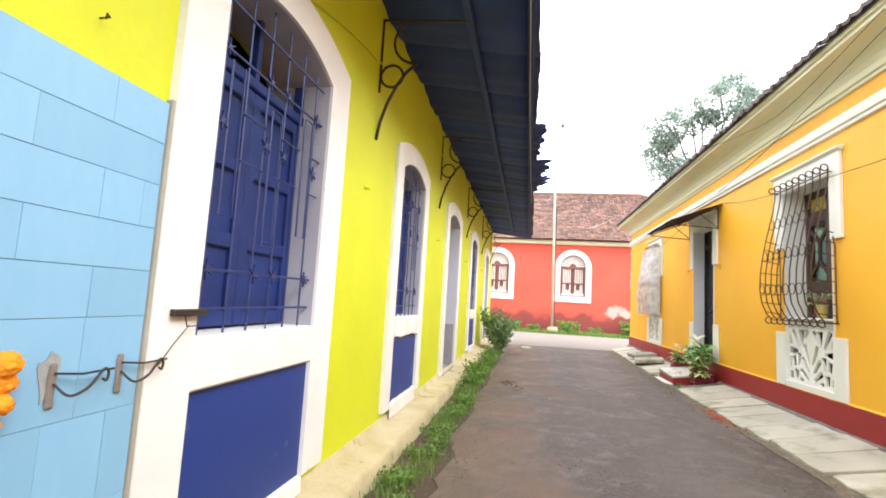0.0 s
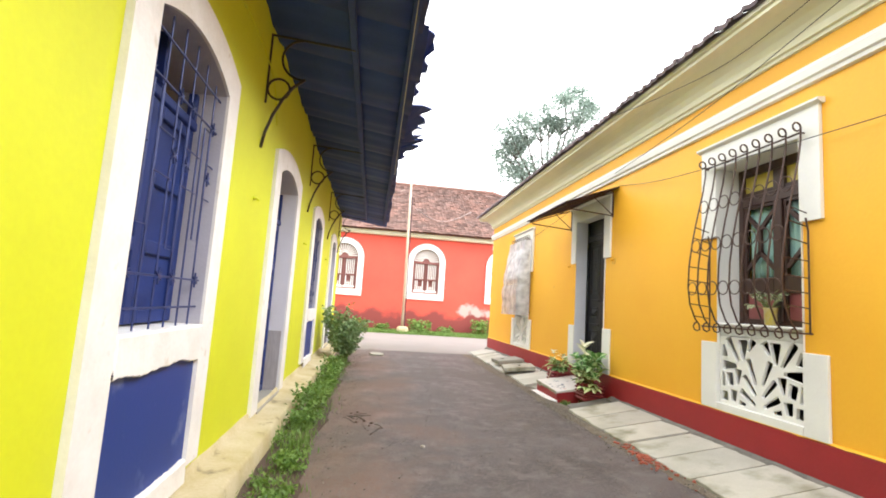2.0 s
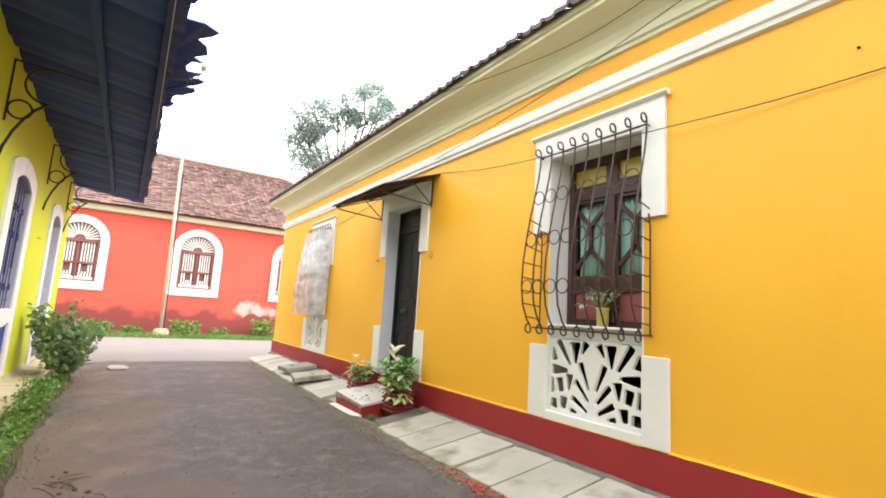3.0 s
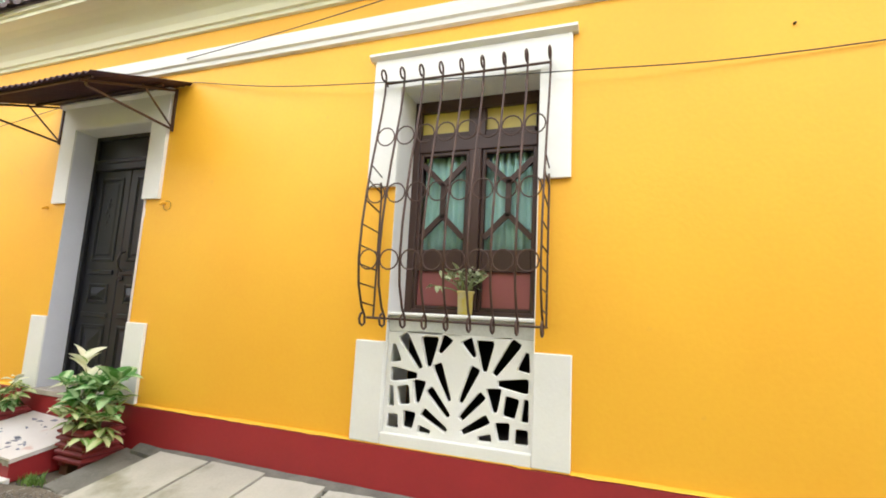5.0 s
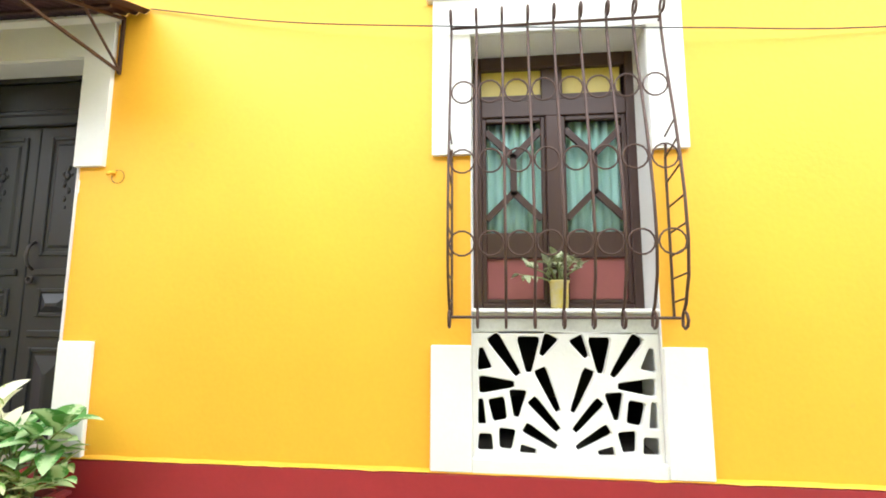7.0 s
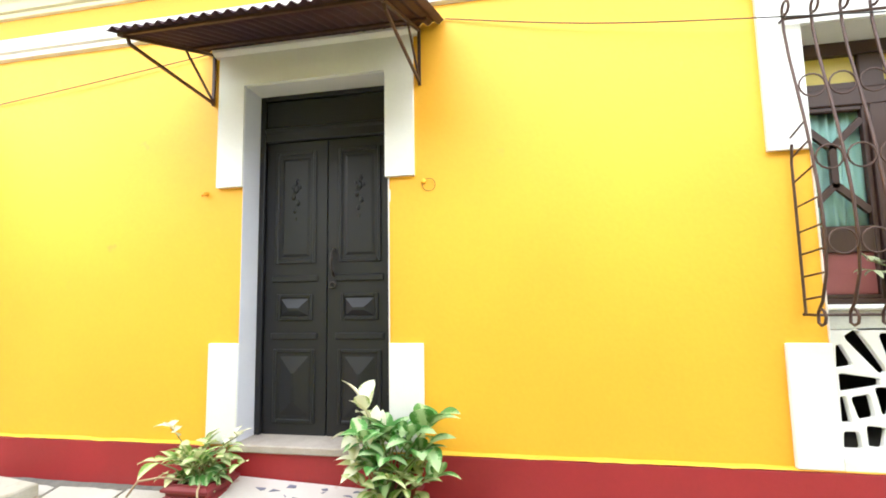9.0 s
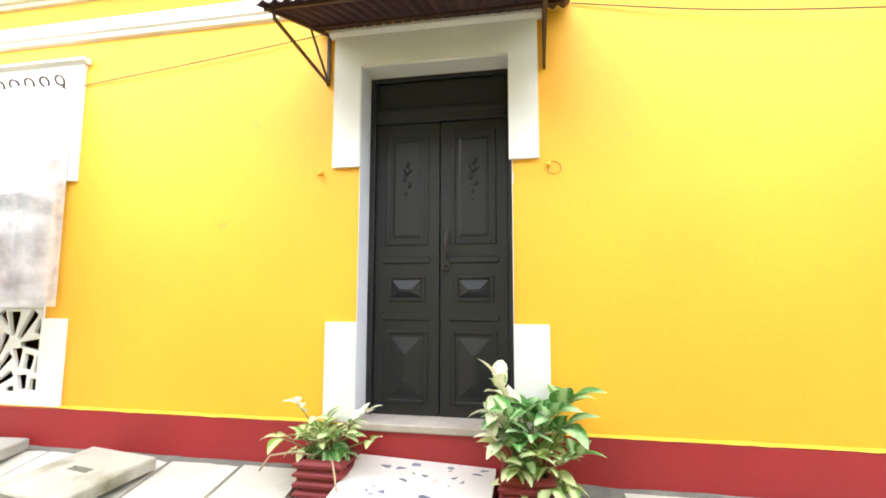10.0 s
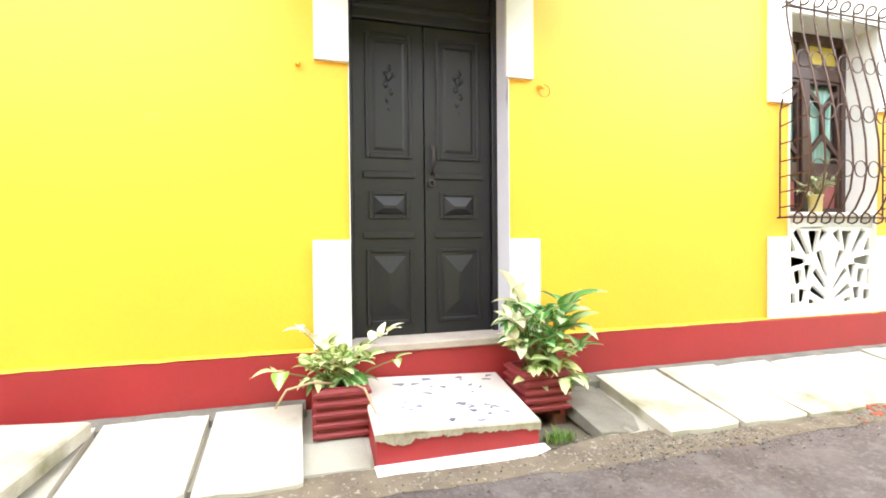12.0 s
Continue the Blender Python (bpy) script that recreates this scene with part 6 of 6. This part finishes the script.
r = random.Random(5)
spots, weeds = [], []
for k in range(60):
    y = 3.2 + 12.0 * k / 59
    spots.append((-0.62 + 0.16 * noise.noise((y * 0.9, 8.1, 0)), y, 0.105, 0.16, 0.10 + 0.04 * math.sin(y * 3.3), int((170 if y > 7.6 else 125) * max(0.12, 0.5 + 0.9 * noise.noise((y * 1.1, 3.3, 0))))))
for k in range(46):
    y = r.uniform(3.0, 15.5)
    weeds.append((-0.64 + r.uniform(-0.1, 0.12), y, r.uniform(0.08, 0.18), r.uniform(0.06, 0.16) * (1 if y > 7.6 else 0.75), 55 if y > 7.6 else 70, 0.05 if y > 7.6 else 0.042))
for y, rad, high in ((8.7, 0.16, 0.2), (9.2, 0.24, 0.38), (9.6, 0.2, 0.24), (10.9, 0.16, 0.14), (11.9, 0.22, 0.25), (12.7, 0.2, 0.2), (13.3, 0.25, 0.3)):
    weeds.append((-0.74 + r.uniform(-0.1, 0.16), y, rad, high, int(900 * rad), 0.06))
growth("grass", "lush green grass and low weeds along the foot of the ledge", spots, 3, 0.004, weeds)
spots = [(x, yy + 0.1 * math.sin(x * 3), 0.3, 0.22, 0.16, 330) for x in steps(-4, 9, 34) for yy in (25.0, 25.5, 26.0)]
weeds = [(2.3, 25.7, 0.55, 0.6, 420, 0.14), (5.3, 25.8, 0.5, 0.75, 420, 0.14), (-0.6, 25.7, 0.6, 0.5, 300, 0.14), (3.6, 26.0, 0.4, 0.35, 200, 0.12), (0.6, 25.9, 0.4, 0.35, 200, 0.12)]
growth("grass", "overgrown green verge below the red wall", spots, 9, 0.006, weeds)
growth("grass", "small tuft of grass beside the doorstep", [(3.14, 10.22, 0.035, 0.05, 0.07, 160)], 12, 0.0035, [])


def bush():
    s = thing("bush", "wild leafy green bush growing at the end of the ledge", "bush", "", (-0.55, 14.9, -0.08))
    r = random.Random(17)
    crown = bmesh.new()
    for k in range(26):
        a, reach, high = r.uniform(0, 6.28), r.uniform(0.1, 0.58), r.uniform(0.4, 1.2)
        tip = Vector((math.cos(a) * reach * 0.9, math.sin(a) * reach * 1.7, high))
        bm = bmesh.new()
        tube(bm, [(0, r.uniform(-0.3, 0.3), 0), tip * 0.55 + Vector((0, 0, 0.08)), tip], 0.01, 4, taper=0.4)
        part("stem", bm, STEM, s)
        for q in range(5):
            leaf_cards(crown, tip * (0.45 + 0.14 * q), 0.15, 15, 0.11, r)
    tagged(part("foliage", crown, WEED, s, "dark green narrow leaves"), kind="stuff")


bush()

# ---- blue cladding, hooks and garland at the near end of the lime house ----
clad = structure("cladding", block(LEFT + 0.001, LEFT + 0.012, -0.2, 1.868, 0.05, 2.075), DARKGAP, "backing of the pale blue block cladding", "cladding")
levels = [0.06, 0.34, 0.63, 0.932, 1.25, 1.416, 1.577, 1.745, 1.906, 2.07]
upright = [(0.6, 1.3), (0.9, 1.6), (0.5, 1.1, 1.52, 1.745), (0.8, 1.2, 1.622), (0.4, 1.0, 1.625), (0.7, 1.378), (0.5, 1.05, 1.621, 1.791), (0.8, 1.38), (0.6, 1.1, 1.63)]
r = random.Random(8)
for k, (z0, z1) in enumerate(zip(levels, levels[1:])):
    joints = [-0.2, 0.1, *upright[k], 1.866]
    for a, b in zip(joints, joints[1:]):
        if b - a < 0.04:
            continue
        part("block", block(LEFT + 0.012, LEFT + 0.024 + r.uniform(-0.001, 0.001), a + 0.0006, b - 0.0006, z0 + 0.0010, z1 - 0.0010, c=0.0008), SKYBLUE, clad)
structure("trim_angle_strip", block(LEFT + 0.002, LEFT + 0.034, 1.869, 1.893, 0.05, 2.09, c=0.003), GREYCONCRETE, "grey metal edging strip", "trim")


def hook(y, z, label):
    s = thing("wall_hook", label, "hook", "iron hooks on the blue cladding", (LEFT + 0.026, y, z))
    part("plate", block(-0.002, 0.010, -0.013, 0.013, -0.075, 0.06, c=0.006), surface("weathered_hook_plate", (0.22, 0.2, 0.19), (0.12, 0.08, 0.07), 0.8, 20, 80, 0.5), s, "weathered grey plate")
    bm = bmesh.new()
    tube(bm, eased([(0.012, 0.0, 0.0), (0.05, 0.02, -0.035), (0.06, 0.07, -0.02), (0.05, 0.12, 0.015), (0.04, 0.15, 0.03), (0.035, 0.17, 0.015), (0.04, 0.16, -0.01), (0.045, 0.14, -0.002)]), 0.0045, 6)
    part("s_hook", bm, IRON, s, "twisted black iron hook", True)
    bm = bmesh.new()
    tube(bm, [(0.012, 0, 0.03), (0.03, 0.08, 0.02), (0.025, 0.2, 0.022)], 0.004, 5)
    part("pin", bm, IRON, s)
    return s


hook(1.53, 1.055, "twisted iron hook on a weathered plate on the blue cladding")
bm = bmesh.new()
prism(bm, [((0.030 + 0.010 * math.sin(3 * a)) * math.cos(a), (0.085 + 0.022 * math.sin(2 * a + 1) + 0.01 * math.sin(5 * a)) * math.sin(a)) for a in (2 * math.pi * q / 22 for q in range(22))], 0.0, 0.0025)
bm.transform(Matrix.Translation((LEFT + 0.0245, 1.52, 1.075)))
part("bare_patch", bm, surface("bare_grey_render", (0.40, 0.44, 0.47), (0.24, 0.26, 0.28), 0.9, 14, 60, 0.8, amount=1.0), clad, "grey patch where the blue paint has worn away")
hook(1.775, 1.06, "twisted iron hook beside the white window frame")
bolt = thing("slide_bolt", "black iron slide bolt on the white window frame", "bolt", "", (LEFT + 0.04, 1.97, 1.26))
part("bolt_bar", block(0.002, 0.03, 0, 0.20, -0.014, 0.014, c=0.004), IRON, bolt)
bm = bmesh.new()
tube(bm, [(0.02, 0.07, -0.012), (0.025, 0.08, -0.055), (0.025, 0.15, -0.055), (0.02, 0.16, -0.012)], 0.003, 5)
part("keeper", bm, IRON, bolt)
bm = bmesh.new()
tube(bm, [(0.02, 0.1, -0.05), (0.015, 0.03, -0.12), (0.01, -0.04, -0.2)], 0.002, 4)
part("wire", bm, IRON, bolt)
gar = thing("garland", "hanging garland of orange marigold flowers", "garland", "", (LEFT + 0.055, 1.36, 0.785))
for k in range(4):
    bm = bmesh.new()
    bmesh.ops.create_icosphere(bm, subdivisions=4, radius=0.040 - 0.003 * k)
    for v in bm.verts:
        v.co *= 1 + 0.22 * noise.noise(v.co * 95 + Vector((k, 0, 0)))
        v.co.z *= 0.85
    bm.transform(Matrix.Translation((0.01 * (-1) ** k, 0.012 * math.sin(k * 1.7), 0.35 - 0.053 * k)))
    part("flower", bm, MARIGOLD, gar, smooth=True)


def wall_peg(x, y, z, out):
    s = bmesh.new()
    tube(s, [(0, 0, 0), (out * 0.03, 0, 0.0), (out * 0.055, 0, -0.02)], 0.012, 6)
    bmesh.ops.create_icosphere(s, subdivisions=1, radius=0.02, matrix=Matrix.Translation((out * 0.01, 0, 0)))
    ob = done("wall_peg", s, LIME if out > 0 else (IRON if z > 3 else ORANGE), True)
    ob.location = (x, y, z)
    ob.scale = (0.5, 0.5, 0.5) if z > 3 else (1, 1, 1)
    return tagged(ob, "small painted-over iron peg in the wall", "peg", "wall pegs")


for y, z in ((4.19, 2.30), (7.55, 2.28), (10.95, 2.25), (14.6, 2.3)):
    wall_peg(LEFT, y, z, 1)
for y, z in ((11.70, 2.30), (10.02, 2.29), (5.11, 3.208)):
    wall_peg(WALL, y, z, -1)

bm = bmesh.new()
tube(bm, [(LEFT - 0.01, 1.55, 2.232), (LEFT + 0.035, 1.555, 2.236), (LEFT + 0.045, 1.535, 2.236), (LEFT + 0.045, 1.53, 2.215)], 0.0035, 6)
tagged(done("bent_nail", bm, IRON, True), "bent iron nail driven into the lime wall", "nail")

# ---- torn sheet hanging over the canopy edge ----
r = random.Random(14)
torn = thing("torn_sheet", "torn dark sheets of old roofing lying over the canopy edge", "roofing scrap", "", (LEFT + 1.46, 8.9, 3.985))
for y, w, out in ((-1.7, 0.9, 0.16), (-0.9, 0.7, 0.10), (0.1, 0.9, 0.36), (0.9, 0.8, 0.30), (1.5, 0.6, 0.38), (2.1, 0.5, 0.12)):
    bm = bmesh.new()
    n = 7
    edge = [(out * r.uniform(0.35, 1.05), y + w * k / n) for k in range(n + 1)]
    lo = [[bm.verts.new((x, yy, z + 0.05 * noise.noise((x * 4, yy * 3, 1)) + x * 0.12)) for x, yy in [(-0.12, edge[0][1])] + edge + [(-0.12, edge[-1][1])]] for z in (0.005, 0.02)]
    bm.faces.new(lo[0])
    bm.faces.new(lo[1])
    for k in range(len(lo[0])):
        bm.faces.new([lo[0][k], lo[0][k - 1], lo[1][k - 1], lo[1][k]])
    part("scrap", bm, SHEET, torn)

# ---- litter on the lane ----


def rubble(name, label, cx, cy, sx, sy, count, size, material, seed):
    rr = random.Random(seed)
    s = thing(name, label, "rubble", "", (cx, cy, 0.012))
    for k in range(count):
        bm = bmesh.new()
        bmesh.ops.create_icosphere(bm, subdivisions=1, radius=size * rr.uniform(0.4, 1.2))
        for v in bm.verts:
            v.co *= 1 + 0.5 * noise.noise(v.co * 30 + Vector((k * 3.1, 0, 0)))
            v.co.z *= 0.55
        ob = part("fragment", bm, material, s)
        ob.location = (rr.gauss(0, sx), rr.gauss(0, sy), 0.0)
    return s


rubble("brick_rubble", "scattered crumbs of broken red brick at the pavement edge", 2.88, 7.50, 0.09, 0.30, 130, 0.025, BRICKBIT, 1)
rubble("road_debris", "few dark crumbs of soil on the asphalt", 0.02, 8.7, 0.10, 0.32, 10, 0.019, SOIL, 2)
rr = random.Random(19)
twigs = thing("twigs", "few dry dark twigs lying on the asphalt", "twigs", "", (0.02, 8.7, 0.016))
for k in range(9):
    bm = bmesh.new()
    a, h = rr.uniform(0, 3.14), rr.uniform(0.06, 0.16)
    cx, cy = rr.gauss(0, 0.12), rr.gauss(0, 0.3)
    d = Vector((math.cos(a), math.sin(a), 0)) * h
    tube(bm, eased([Vector((cx, cy, 0)) - d, Vector((cx + rr.uniform(-0.02, 0.02), cy + 0.02, rr.uniform(0.0, 0.012))), Vector((cx, cy, 0.004)) + d], 3), rr.uniform(0.004, 0.008), 5, taper=0.5)
    part("twig", bm, BARK, twigs, smooth=True)
bm = bmesh.new()
rr = random.Random(6)
for k in range(5000):
    x, y = rr.uniform(-0.3, 3.0), rr.uniform(-1, 16)
    if k > 3600:
        x, y = rr.gauss(2.86, 0.11), rr.uniform(7.6, 10.3)
    elif rr.random() < 0.72:
        x = rr.choice((2.84, 2.88, -0.25)) + rr.gauss(0, 0.09)
    sz = rr.uniform(0.002, 0.007)
    m = pose(x, y, lay(x, y) + 0.008, rr.uniform(0, 90), rr.uniform(0, 90), rr.uniform(0, 90))
    box(bm, -sz, sz, -sz * 0.8, sz * 0.8, -sz * 0.6, sz * 0.6, 0, m)
tagged(done("gravel", bm, STONEBIT), "loose grit and pebbles scattered on the lane", "gravel", "", "stuff")
rubble("road_pebble", "single dark stone lying on the asphalt", 0.63, 7.72, 0.01, 0.01, 1, 0.045, STONEBIT, 4)

# Thin tube modelled in place of a ring-shaped stain by the peg.
bm = bmesh.new()
tube(bm, ring_points(WALL - 0.006, 9.985, 2.265, 0.045, 20), 0.0018, 4, True)
tagged(done("ring_mark", bm, BROWNIRON, True), "thin brown ring modelled for a circular mark on the wall", "wire")
tagged(done("door_bell", block(WALL - 0.006, WALL + 0.03, 10.262, 10.274, 2.16, 2.25, c=0.005), WHITE), "small white bell push on the door jamb", "bell push")
bm = bmesh.new()
prism(bm, [(-0.3, -0.14), (-0.05, -0.2), (0.28, -0.12), (0.33, 0.1), (0.02, 0.17), (-0.27, 0.12)], 0.0, 0.03)
bm.transform(Matrix.Translation((0.25, 15.75, 0.012)) @ Matrix.Rotation(radians(-90), 4, "Y"))
tagged(done("stone_slab", bm, CONCRETE), "flat pale broken slab lying at the lane's mouth", "slab")
